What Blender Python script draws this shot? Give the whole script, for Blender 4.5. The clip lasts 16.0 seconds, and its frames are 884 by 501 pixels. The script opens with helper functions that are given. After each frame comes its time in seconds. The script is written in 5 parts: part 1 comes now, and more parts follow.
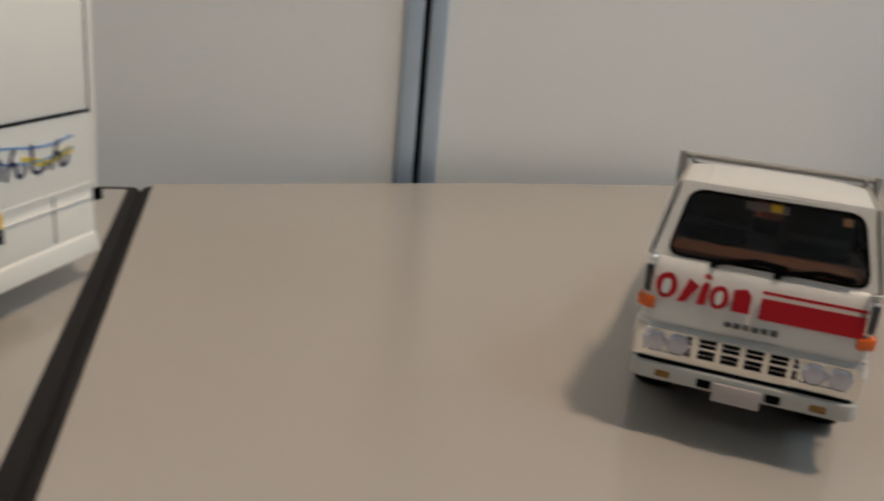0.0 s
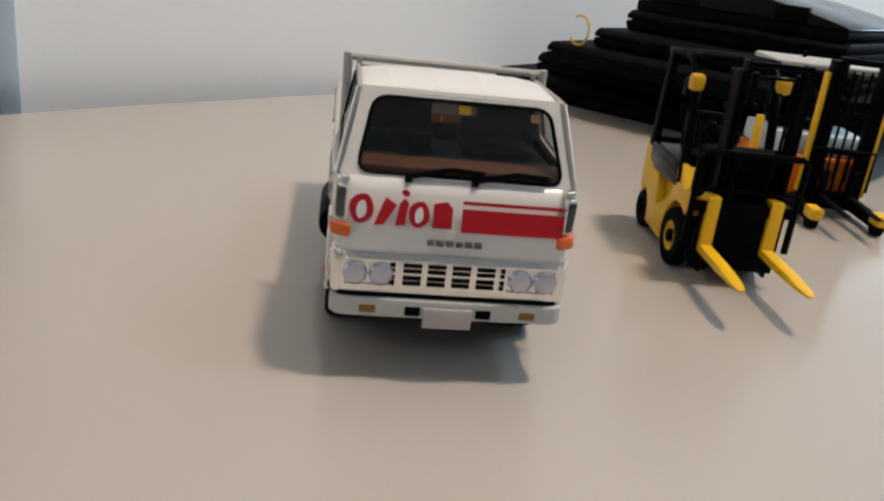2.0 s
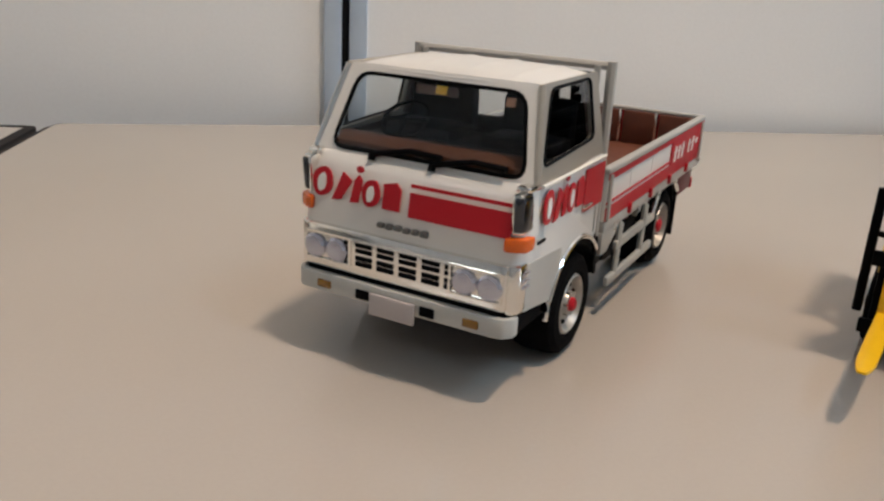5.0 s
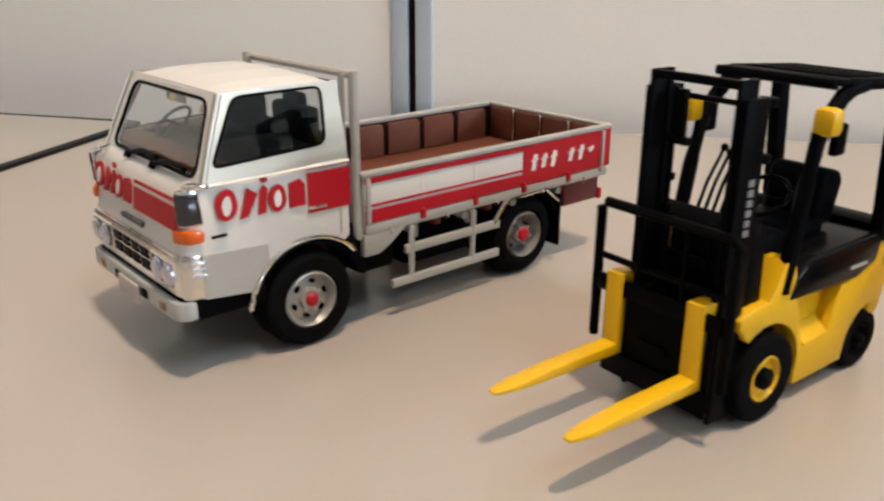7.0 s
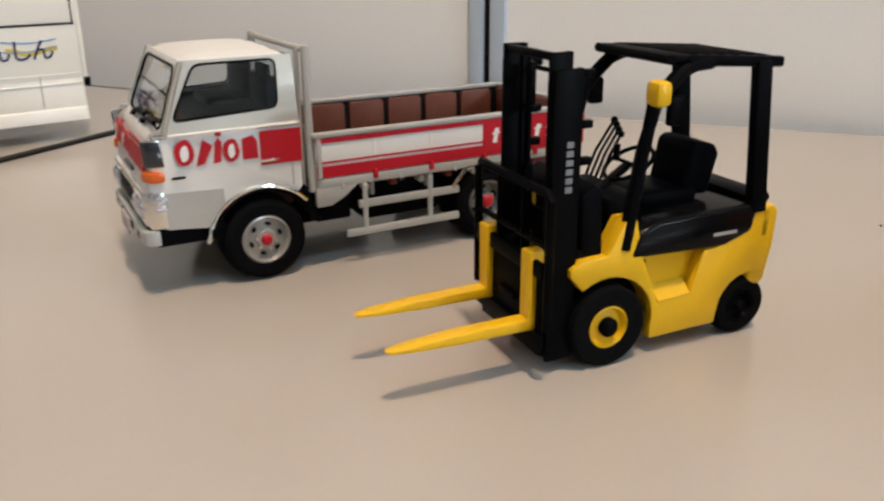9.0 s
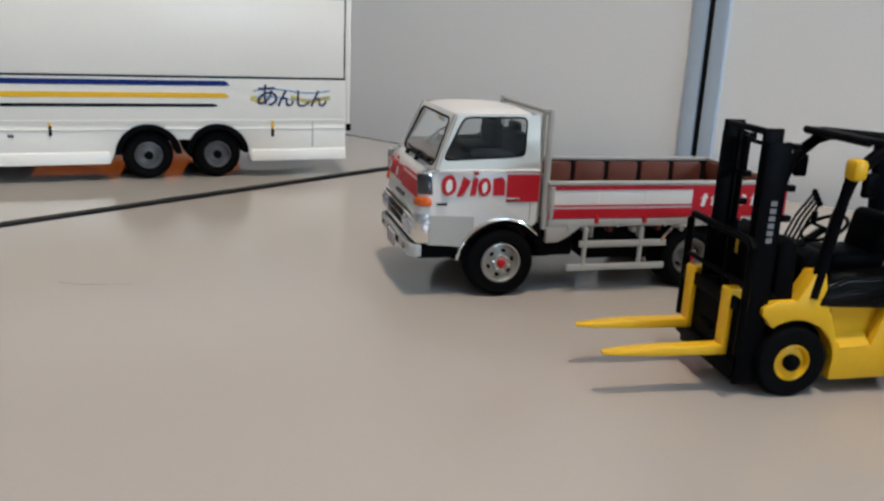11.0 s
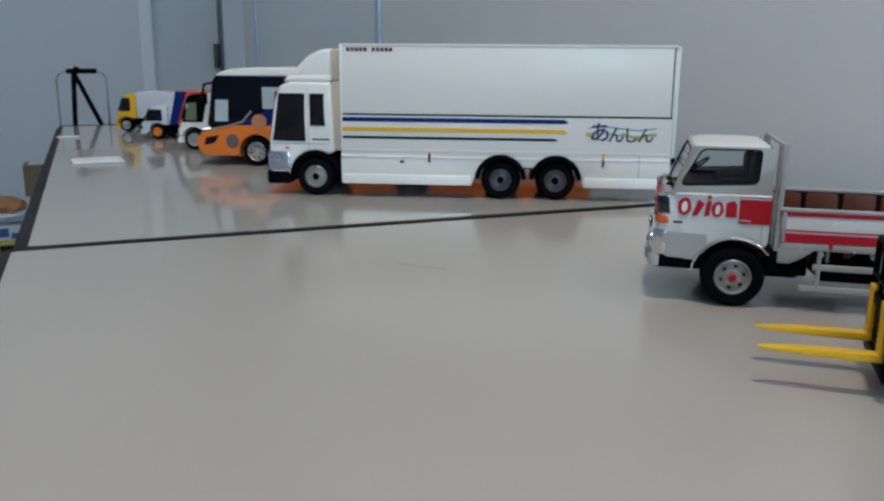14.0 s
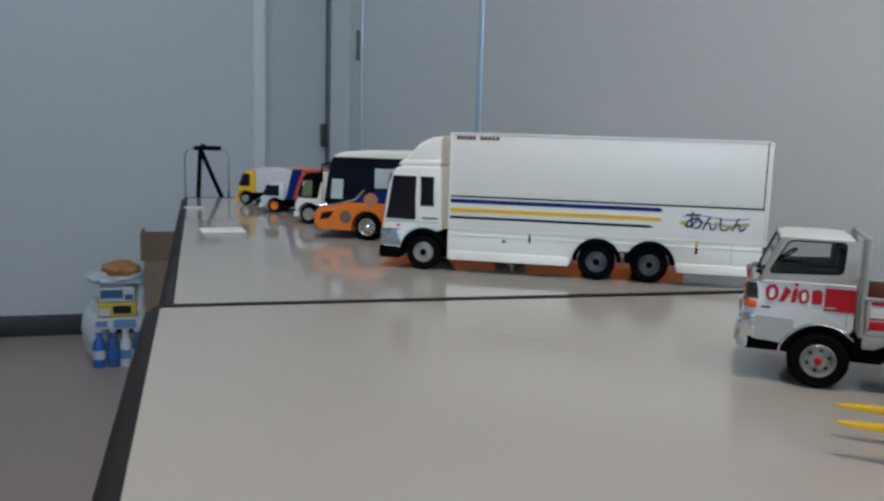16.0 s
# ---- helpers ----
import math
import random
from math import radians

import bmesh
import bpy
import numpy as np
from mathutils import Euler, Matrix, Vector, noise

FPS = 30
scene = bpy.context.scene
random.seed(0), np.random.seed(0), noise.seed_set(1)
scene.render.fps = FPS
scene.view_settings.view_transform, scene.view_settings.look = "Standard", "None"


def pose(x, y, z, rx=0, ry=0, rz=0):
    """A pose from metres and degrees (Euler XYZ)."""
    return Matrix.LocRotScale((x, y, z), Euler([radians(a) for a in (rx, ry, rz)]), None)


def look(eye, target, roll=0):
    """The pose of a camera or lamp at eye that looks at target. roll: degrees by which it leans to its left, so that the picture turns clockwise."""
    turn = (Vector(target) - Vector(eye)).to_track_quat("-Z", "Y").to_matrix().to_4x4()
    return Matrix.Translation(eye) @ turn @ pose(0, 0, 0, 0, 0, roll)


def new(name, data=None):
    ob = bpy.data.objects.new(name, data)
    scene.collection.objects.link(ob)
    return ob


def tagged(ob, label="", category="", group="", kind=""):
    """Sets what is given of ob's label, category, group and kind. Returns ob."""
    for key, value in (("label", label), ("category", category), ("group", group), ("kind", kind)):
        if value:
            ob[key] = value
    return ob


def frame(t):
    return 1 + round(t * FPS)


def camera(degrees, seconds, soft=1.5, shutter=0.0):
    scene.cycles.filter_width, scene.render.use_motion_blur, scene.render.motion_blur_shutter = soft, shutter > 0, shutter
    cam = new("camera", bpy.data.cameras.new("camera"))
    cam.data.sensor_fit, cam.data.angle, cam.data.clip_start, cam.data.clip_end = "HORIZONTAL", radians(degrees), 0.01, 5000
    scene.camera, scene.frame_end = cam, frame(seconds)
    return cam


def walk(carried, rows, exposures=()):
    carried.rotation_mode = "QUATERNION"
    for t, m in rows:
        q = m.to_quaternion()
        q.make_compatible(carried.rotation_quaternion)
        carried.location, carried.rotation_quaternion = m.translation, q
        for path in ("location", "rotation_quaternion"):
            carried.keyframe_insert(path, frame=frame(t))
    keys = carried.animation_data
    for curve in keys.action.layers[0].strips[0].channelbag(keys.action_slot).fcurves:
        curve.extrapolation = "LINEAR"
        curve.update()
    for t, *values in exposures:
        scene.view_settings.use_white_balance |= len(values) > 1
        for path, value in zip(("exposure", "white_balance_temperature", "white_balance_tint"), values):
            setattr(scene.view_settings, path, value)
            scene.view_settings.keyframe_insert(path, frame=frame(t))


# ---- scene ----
cam = camera(56.17, 16.0, 2.4, 0.4)
PATH = [
    (0.0, look((-0.11175, 0.03749, 0.11353), (0.16193, 0.95051, -0.18897), 5.12)),
    (0.5, look((-0.09893, 0.05449, 0.10948), (0.32979, 0.89622, -0.21868), 6.04)),
    (1.0, look((-0.09809, 0.06106, 0.10695), (0.45525, 0.82236, -0.23102), 5.95)),
    (1.5, look((-0.11107, 0.06375, 0.10077), (0.51118, 0.76917, -0.23862), 5.99)),
    (2.0, look((-0.10873, 0.07763, 0.10371), (0.55240, 0.74002, -0.24863), 6.70)),
    (2.5, look((-0.08746, 0.08247, 0.09268), (0.56519, 0.75330, -0.25951), 6.72)),
    (3.0, look((-0.05140, 0.06721, 0.09541), (0.46461, 0.84227, -0.26929), 5.84)),
    (5.5, look((0.04062, 0.03120, 0.09261), (0.08448, 0.97289, -0.24099), 2.49)),
    (6.0, look((0.08314, 0.03019, 0.09658), (0.01868, 0.96612, -0.24964), 1.77)),
    (6.5, look((0.10949, 0.02685, 0.09702), (-0.03700, 0.95558, -0.24356), 1.22)),
    (7.0, look((0.14522, 0.02766, 0.10032), (-0.05754, 0.94567, -0.24048), 0.23)),
    (7.5, look((0.16993, 0.02889, 0.09818), (-0.07787, 0.93413, -0.24699), -1.40)),
    (8.0, look((0.19515, 0.03504, 0.09848), (-0.09731, 0.92639, -0.24788), -1.70)),
    (10.5, look((0.23150, -0.02714, 0.10027), (-0.32077, 0.74402, -0.21645), 1.81)),
    (11.0, look((0.23709, -0.03579, 0.10135), (-0.35643, 0.72335, -0.16593), 2.74)),
    (11.5, look((0.24865, -0.04110, 0.10482), (-0.40023, 0.68086, -0.13543), 3.16)),
    (12.0, look((0.26823, -0.04741, 0.10603), (-0.45356, 0.60642, -0.12098), 2.63)),
    (12.5, look((0.28809, -0.04279, 0.10520), (-0.48160, 0.55320, -0.12362), 1.51)),
    (13.0, look((0.30962, -0.03912, 0.10467), (-0.50736, 0.48190, -0.14249), 0.53)),
    (13.5, look((0.32586, -0.03485, 0.10674), (-0.54549, 0.39474, -0.13032), 0.93)),
    (14.0, look((0.33848, -0.03281, 0.10773), (-0.55799, 0.34345, -0.12628), 0.40)),
    (14.5, look((0.34864, -0.03675, 0.10935), (-0.56533, 0.29754, -0.12068), 0.77)),
    (15.0, look((0.36026, -0.04256, 0.10887), (-0.56044, 0.28927, -0.09652), 1.66)),
    (15.5, look((0.36452, -0.04817, 0.11169), (-0.56573, 0.27703, -0.05823), 1.54)),
    (16.0, look((0.37450, -0.05574, 0.11311), (-0.57464, 0.22507, -0.02926), 1.67)),
]
EXPOSURES = [
    (0.0, -0.47, 6350, 9), (0.5, -0.42, 6250, 9), (1.0, -0.20, 6050, 9), (3.0, 0.14, 5900, 9), (5.5, -0.05, 6400, 12), (7.0, 0.22, 6550, 12), (8.0, 0.30, 6500, 12),
    (10.5, -0.20, 6100, 10), (11.0, -0.15, 5700, 8), (11.5, -0.20, 5550, 7), (12.5, -0.32, 5250, 5), (14.0, -0.42, 5100, 3), (16.0, -0.42, 5300, 5),
]
walk(cam, PATH, EXPOSURES)

# ---- light: daylight through the window wall, one warm ceiling lamp over the tables, a cool panel beside it, an unseen panel added for the far wall ----
world = bpy.data.worlds.new("sky")
scene.world = world
world.use_nodes = True
wn = world.node_tree
sky = wn.nodes.new("ShaderNodeTexSky")
sky.sky_type, sky.sun_disc = "NISHITA", False
sky.sun_elevation, sky.sun_rotation = radians(40), radians(120)
wn.links.new(sky.outputs[0], wn.nodes["Background"].inputs[0])
wn.nodes["Background"].inputs[1].default_value = 0.1


def area_lamp(name, m, sx, sy, power, colour, shape="RECTANGLE"):
    lamp = bpy.data.lights.new(name, "AREA")
    lamp.shape, lamp.size, lamp.size_y, lamp.energy, lamp.color = shape, sx, sy, power, colour
    ob = new(name, lamp)
    ob.matrix_world = m
    return ob


area_lamp("window_daylight", look((3.19, -0.375, 0.734), (0.0, -0.375, 0.724)), 0.95, 0.018, 26, (0.72, 0.88, 1.0))
area_lamp("ceiling_lamp_light", look((0.46, -0.07, 1.74), (0.46, -0.07, 0)), 0.16, 0.16, 20.5, (1.0, 0.75, 0.53), "ELLIPSE")
area_lamp("cool_overhead_light", look((1.05, -0.52, 1.74), (1.05, -0.52, 0)), 0.4, 0.4, 6.5, (0.38, 0.72, 1.0))
# unseen cool light, added only to brighten the far left wall
area_lamp("cool_overhead_light", look((-1.9, -0.6, 1.74), (-1.9, -0.6, 0)), 0.5, 0.5, 4.6, (0.62, 0.84, 1.0))


# ---- materials ----
def mat(name, colour, rough=0.5, metal=0.0, vary=0.06, grain=60.0, bump=0.0, coat=0.0, big=6.0, spec=0.5, even=False):
    """A painted, plastic or metal surface: mottling at two scales, uneven gloss and fine relief."""
    m = bpy.data.materials.new(name)
    m.use_nodes = True
    n, li = m.node_tree.nodes, m.node_tree.links
    b = n["Principled BSDF"]
    b.inputs["Roughness"].default_value, b.inputs["Metallic"].default_value = rough, metal
    b.inputs["Coat Weight"].default_value, b.inputs["Coat Roughness"].default_value = coat, 0.2
    b.inputs["Specular IOR Level"].default_value = spec
    tc = n.new("ShaderNodeTexCoord")
    n1, n2 = n.new("ShaderNodeTexNoise"), n.new("ShaderNodeTexNoise")
    n1.inputs["Scale"].default_value, n2.inputs["Scale"].default_value = grain, big
    n1.inputs["Detail"].default_value, n2.inputs["Detail"].default_value = 4, 3
    mix = n.new("ShaderNodeMath")
    mix.operation = "ADD"
    for s, k in ((n1, 0), (n2, 1)):
        li.new(tc.outputs["Object"], s.inputs["Vector"])
        li.new(s.outputs["Fac"], mix.inputs[k])
    ramp = n.new("ShaderNodeMapRange")
    ramp.inputs["From Min"].default_value, ramp.inputs["From Max"].default_value = 0.0, 2.0
    ramp.inputs["To Min"].default_value, ramp.inputs["To Max"].default_value = 1 - 2.4 * vary, 1 + 2.4 * vary
    li.new(mix.outputs[0], ramp.inputs["Value"])
    tint = n.new("ShaderNodeVectorMath")
    tint.operation = "SCALE"
    tint.inputs[0].default_value = colour
    li.new(ramp.outputs[0], tint.inputs["Scale"])
    li.new(tint.outputs[0], b.inputs["Base Color"])
    rr = n.new("ShaderNodeMapRange")
    rr.inputs["From Min"].default_value, rr.inputs["From Max"].default_value = 0.0, 1.0
    rr.inputs["To Min"].default_value, rr.inputs["To Max"].default_value = max(rough * 0.6, 0.02), min(rough * 1.45, 1)
    li.new(n2.outputs["Fac"], rr.inputs["Value"])
    if not even:
        li.new(rr.outputs[0], b.inputs["Roughness"])
    if bump:
        bp = n.new("ShaderNodeBump")
        bp.inputs["Strength"].default_value, bp.inputs["Distance"].default_value = bump, 0.0005
        li.new(n1.outputs["Fac"], bp.inputs["Height"])
        li.new(bp.outputs[0], b.inputs["Normal"])
    return m


def glass_mat(name, colour=(1, 1, 1), rough=0.02):
    """Thin clear glazing: see-through, with a sharp gloss that grows at a slant."""
    m = bpy.data.materials.new(name)
    m.use_nodes = True
    n, k = m.node_tree.nodes, m.node_tree.links
    n.remove(n["Principled BSDF"])
    clear, gloss, mix, fr = n.new("ShaderNodeBsdfTransparent"), n.new("ShaderNodeBsdfGlossy"), n.new("ShaderNodeMixShader"), n.new("ShaderNodeLayerWeight")
    power, scale = n.new("ShaderNodeMath"), n.new("ShaderNodeMath")
    power.operation, scale.operation = "POWER", "MULTIPLY_ADD"
    power.inputs[1].default_value, scale.inputs[1].default_value, scale.inputs[2].default_value = 4.0, 0.7, 0.032
    clear.inputs["Color"].default_value = (*colour, 1)
    gloss.inputs["Roughness"].default_value, fr.inputs["Blend"].default_value = rough, 0.5
    k.new(fr.outputs["Facing"], power.inputs[0])
    k.new(power.outputs[0], scale.inputs[0])
    k.new(scale.outputs[0], mix.inputs[0])
    k.new(clear.outputs[0], mix.inputs[1])
    k.new(gloss.outputs[0], mix.inputs[2])
    k.new(mix.outputs[0], n["Material Output"].inputs["Surface"])
    return m


def glow_mat(name, colour, strength):
    m = bpy.data.materials.new(name)
    m.use_nodes = True
    b = m.node_tree.nodes["Principled BSDF"]
    b.inputs["Emission Color"].default_value, b.inputs["Emission Strength"].default_value = (*colour, 1), strength
    return m


M = {
    "laminate": mat("table laminate", (0.435, 0.395, 0.352), 0.17, vary=0.025, grain=900, big=9, spec=0.45, even=True),
    "laminate_gloss": mat("glossier table laminate", (0.44, 0.41, 0.37), 0.075, vary=0.025, grain=900, big=9, spec=0.5, even=True),
    "band": mat("black table edging", (0.020, 0.018, 0.018), 0.6, bump=0.2, grain=400, spec=0.12),
    "steel": mat("painted steel leg", (0.35, 0.35, 0.34), 0.4, metal=0.6),
    "wall": mat("grey white partition paint", (0.87, 0.88, 0.87), 0.55, vary=0.03, grain=500, big=1.6, bump=0.15),
    "wall_blue": mat("pale grey wallpaper", (0.70, 0.72, 0.73), 0.7, vary=0.04, grain=350, big=1.2, bump=0.3),
    "door_grey": mat("grey door paint", (0.60, 0.63, 0.63), 0.5, vary=0.04, big=2),
    "ceiling": mat("white ceiling board", (0.78, 0.78, 0.76), 0.8, grain=200, bump=0.3),
    "floor": mat("beige vinyl floor", (0.42, 0.335, 0.29), 0.35, vary=0.08, grain=140, big=3),
    "base": mat("dark brown skirting", (0.035, 0.03, 0.032), 0.4),
    "alu": mat("pale anodised aluminium", (0.56, 0.67, 0.80), 0.35, metal=0.35, vary=0.04),
    "rubber_gap": mat("black joint strip", (0.008, 0.008, 0.009), 0.6, spec=0.06),
    "white": mat("white model paint", (0.72, 0.705, 0.67), 0.33, vary=0.02, grain=700, big=30, coat=0.25),
    "cream": mat("cream white model plastic", (0.87, 0.84, 0.77), 0.4, vary=0.02, grain=600, big=25, coat=0.1),
    "pillar": mat("silver beige model paint", (0.40, 0.365, 0.31), 0.34, metal=0.45, vary=0.04, grain=700, big=40),
    "beige": mat("beige moulded plastic", (0.56, 0.47, 0.34), 0.5, vary=0.05, grain=500),
    "edge_grey": mat("dark grey metal edge", (0.16, 0.17, 0.18), 0.4, vary=0.05),
    "blind": mat("white roller blind", (0.72, 0.73, 0.72), 0.8, vary=0.03, grain=300, bump=0.2),
    "smoked": mat("smoked chrome", (0.07, 0.075, 0.085), 0.12, metal=0.9, vary=0.05, grain=500, big=60),
    "paleblue": mat("pale blue white model paint", (0.52, 0.62, 0.68), 0.35, vary=0.03),
    "grey": mat("grey model paint", (0.42, 0.41, 0.38), 0.4, vary=0.04, grain=700, big=40),
    "bumper": mat("satin silver grey paint", (0.46, 0.47, 0.45), 0.38, metal=0.15, vary=0.04, grain=700, big=40),
    "red": mat("red decal", (0.44, 0.006, 0.016), 0.45, vary=0.05, grain=900, big=60, spec=0.3),
    "decal_white": mat("white decal", (0.78, 0.77, 0.74), 0.4, vary=0.02),
    "chrome": mat("model chrome foil", (0.82, 0.80, 0.76), 0.11, metal=1.0, vary=0.03, grain=500, big=60),
    "silver": mat("silver wheel paint", (0.40, 0.385, 0.355), 0.34, metal=0.45, vary=0.05, grain=600, big=70),
    "alloy": mat("dull grey alloy", (0.30, 0.30, 0.31), 0.3, metal=0.7, vary=0.08, grain=600, big=70),
    "tyre": mat("black rubber tyre", (0.006, 0.006, 0.0065), 0.7, spec=0.015, vary=0.15, grain=900, bump=0.4),
    "black": mat("black model plastic", (0.0025, 0.0025, 0.003), 0.40, vary=0.15, grain=800, big=60, spec=0.03),
    "gloss_black": mat("glossy black moulded plastic", (0.004, 0.004, 0.0045), 0.18, vary=0.15, grain=800, big=60, spec=0.10),
    "satin": mat("satin black paint", (0.003, 0.003, 0.004), 0.5, vary=0.15, grain=800, big=60, spec=0.03),
    "redbrown": mat("dark red chassis paint", (0.12, 0.012, 0.012), 0.45, vary=0.1, grain=500),
    "wood": mat("brown wooden bed boards", (0.125, 0.033, 0.013), 0.6, vary=0.2, grain=250, big=40, bump=0.3),
    "tan": mat("tan brown dashboard plastic", (0.075, 0.026, 0.011), 0.6, vary=0.15, grain=500, spec=0.2),
    "amber": mat("amber lens", (0.70, 0.12, 0.01), 0.25, coat=0.2, vary=0.12, grain=900),
    "amber_dark": mat("dark amber fog lamp lens", (0.20, 0.095, 0.008), 0.2, coat=0.3),
    "plate": mat("matt pinkish white plate", (0.46, 0.42, 0.41), 0.6, vary=0.05, grain=800),
    "lens": mat("silvered headlamp lens", (0.50, 0.51, 0.60), 0.10, metal=0.8, coat=0.6, vary=0.1),
    "yellow": mat("yellow model paint", (0.80, 0.465, 0.004), 0.38, vary=0.035, grain=700, big=40, coat=0.05, spec=0.4),
    "silverblue": mat("silver lamp moulding", (0.42, 0.46, 0.52), 0.22, metal=0.7, vary=0.06),
    "printgrey": mat("dull grey print", (0.20, 0.20, 0.21), 0.6, vary=0.15),
    "redorange": mat("orange red model paint", (0.62, 0.085, 0.02), 0.35, vary=0.05, coat=0.3),
    "orange": mat("orange model paint", (0.80, 0.20, 0.012), 0.3, vary=0.04, coat=0.4),
    "blue": mat("dark blue paint", (0.008, 0.022, 0.15), 0.45, vary=0.05, spec=0.15),
    "navy": mat("navy blue glossy panel", (0.003, 0.004, 0.009), 0.12, vary=0.1, coat=0.0, spec=0.22),
    "darkglass": mat("dark tinted pane", (0.010, 0.009, 0.012), 0.06, vary=0.1, coat=0.0, spec=0.35),
    "paleglass": mat("pale pane with light blind", (0.50, 0.56, 0.56), 0.15, coat=0.4),
    "tanshape": mat("tan printed patch", (0.50, 0.22, 0.10), 0.4, vary=0.15),
    "greyprint": mat("grey brown printed disc", (0.16, 0.11, 0.10), 0.4, vary=0.2),
    "skyprint": mat("sky blue print", (0.16, 0.30, 0.55), 0.45, vary=0.1),
    "navyprint": mat("navy blue print", (0.010, 0.014, 0.075), 0.45, vary=0.1),
    "intake": mat("dark grey moulded plastic", (0.10, 0.10, 0.095), 0.5, vary=0.12),
    "greenglass": mat("greenish pane", (0.16, 0.20, 0.10), 0.12, vary=0.2, coat=0.4),
    "paper": mat("white paper card", (0.80, 0.79, 0.76), 0.7, vary=0.02),
    "card": mat("brown corrugated cardboard", (0.24, 0.18, 0.12), 0.8, vary=0.08, bump=0.3),
    "packwhite": mat("white printed carton", (0.68, 0.70, 0.72), 0.5, vary=0.04),
    "packyellow": mat("yellow printed carton", (0.62, 0.48, 0.05), 0.5, vary=0.06),
    "packblue": mat("blue printed carton", (0.05, 0.12, 0.30), 0.5, vary=0.08),
    "bottleblue": mat("blue plastic bottle", (0.04, 0.14, 0.50), 0.3, vary=0.06),
    "bread": mat("golden brown bread crust", (0.50, 0.25, 0.08), 0.6, vary=0.3, grain=30, big=14, bump=0.6),
    "bag": mat("translucent white plastic bag", (0.66, 0.70, 0.74), 0.3, vary=0.06),
    "strap": mat("yellow woven tape", (0.72, 0.42, 0.03), 0.6),
    "greencord": mat("dark olive seam", (0.06, 0.07, 0.02), 0.7),
    "case": mat("black hard plastic case", (0.004, 0.004, 0.0045), 0.55, vary=0.25, grain=300, big=14, spec=0.02),
    "glass": glass_mat("clear model glazing", (0.97, 0.98, 0.98)),
    "lampglow": glow_mat("lamp diffuser", (1.0, 0.8, 0.6), 4.0),
}


# ---- mesh helpers ----
def merge(*bms):
    out = bmesh.new()
    for b in bms:
        me = bpy.data.meshes.new("tmp")
        b.to_mesh(me)
        out.from_mesh(me)
        bpy.data.meshes.remove(me)
        b.free()
    return out


def soften(bm, r, seg=2):
    if r > 0:
        sharp = [e for e in bm.edges if len(e.link_faces) == 2 and e.calc_face_angle(0) > radians(25)]
        bmesh.ops.bevel(bm, geom=sharp, offset=r, offset_type="OFFSET", segments=seg, profile=0.5, affect="EDGES", clamp_overlap=True)
    bmesh.ops.recalc_face_normals(bm, faces=bm.faces)
    return bm


def box(x0, x1, y0, y1, z0, z1, r=0.0):
    bm = bmesh.new()
    bmesh.ops.create_cube(bm, size=1, matrix=Matrix.LocRotScale(((x0 + x1) / 2, (y0 + y1) / 2, (z0 + z1) / 2), None, (abs(x1 - x0), abs(y1 - y0), abs(z1 - z0))))
    return soften(bm, r)


def prism(pts, a, b, axis="x", r=0.0, seg=2):
    """A polygon of (y, z), (x, z) or (x, y) pushed from a to b along the axis."""
    bm = bmesh.new()
    put = {"x": lambda p, h: (h, p[0], p[1]), "y": lambda p, h: (p[0], h, p[1]), "z": lambda p, h: (p[0], p[1], h)}[axis]
    low, high = [bm.verts.new(put(p, a)) for p in pts], [bm.verts.new(put(p, b)) for p in pts]
    bm.faces.new(low), bm.faces.new(high[::-1])
    for i in range(len(pts)):
        j = (i + 1) % len(pts)
        bm.faces.new((low[i], high[i], high[j], low[j]))
    bmesh.ops.recalc_face_normals(bm, faces=bm.faces)
    return soften(bm, r, seg)


def cyl(p, q, r, n=20, r2=None, soft=0.0):
    p, q = Vector(p), Vector(q)
    bm = bmesh.new()
    m = Matrix.Translation((p + q) / 2) @ (q - p).to_track_quat("Z", "Y").to_matrix().to_4x4()
    bmesh.ops.create_cone(bm, cap_ends=True, segments=n, radius1=r, radius2=r if r2 is None else r2, depth=(q - p).length, matrix=m)
    return soften(bm, soft)


def tube(points, r, n=8, closed=False):
    pts = [Vector(p) for p in points]
    bm, rings = bmesh.new(), []
    for i, p in enumerate(pts):
        a = pts[i - 1] if i or closed else p
        b = pts[(i + 1) % len(pts)] if i < len(pts) - 1 or closed else p
        d = (b - a).normalized()
        side = d.cross(Vector((0.13, 0.21, 1) if abs(d.z) < 0.95 else (1, 0.2, 0))).normalized()
        up = side.cross(d)
        rings.append([bm.verts.new(p + r * (math.cos(t) * side + math.sin(t) * up)) for t in [2 * math.pi * k / n for k in range(n)]])
    for i in range(len(rings) - (0 if closed else 1)):
        a, b = rings[i], rings[(i + 1) % len(rings)]
        for k in range(n):
            bm.faces.new((a[k], a[(k + 1) % n], b[(k + 1) % n], b[k]))
    if not closed:
        bm.faces.new(rings[0][::-1]), bm.faces.new(rings[-1])
    bmesh.ops.recalc_face_normals(bm, faces=bm.faces)
    return bm


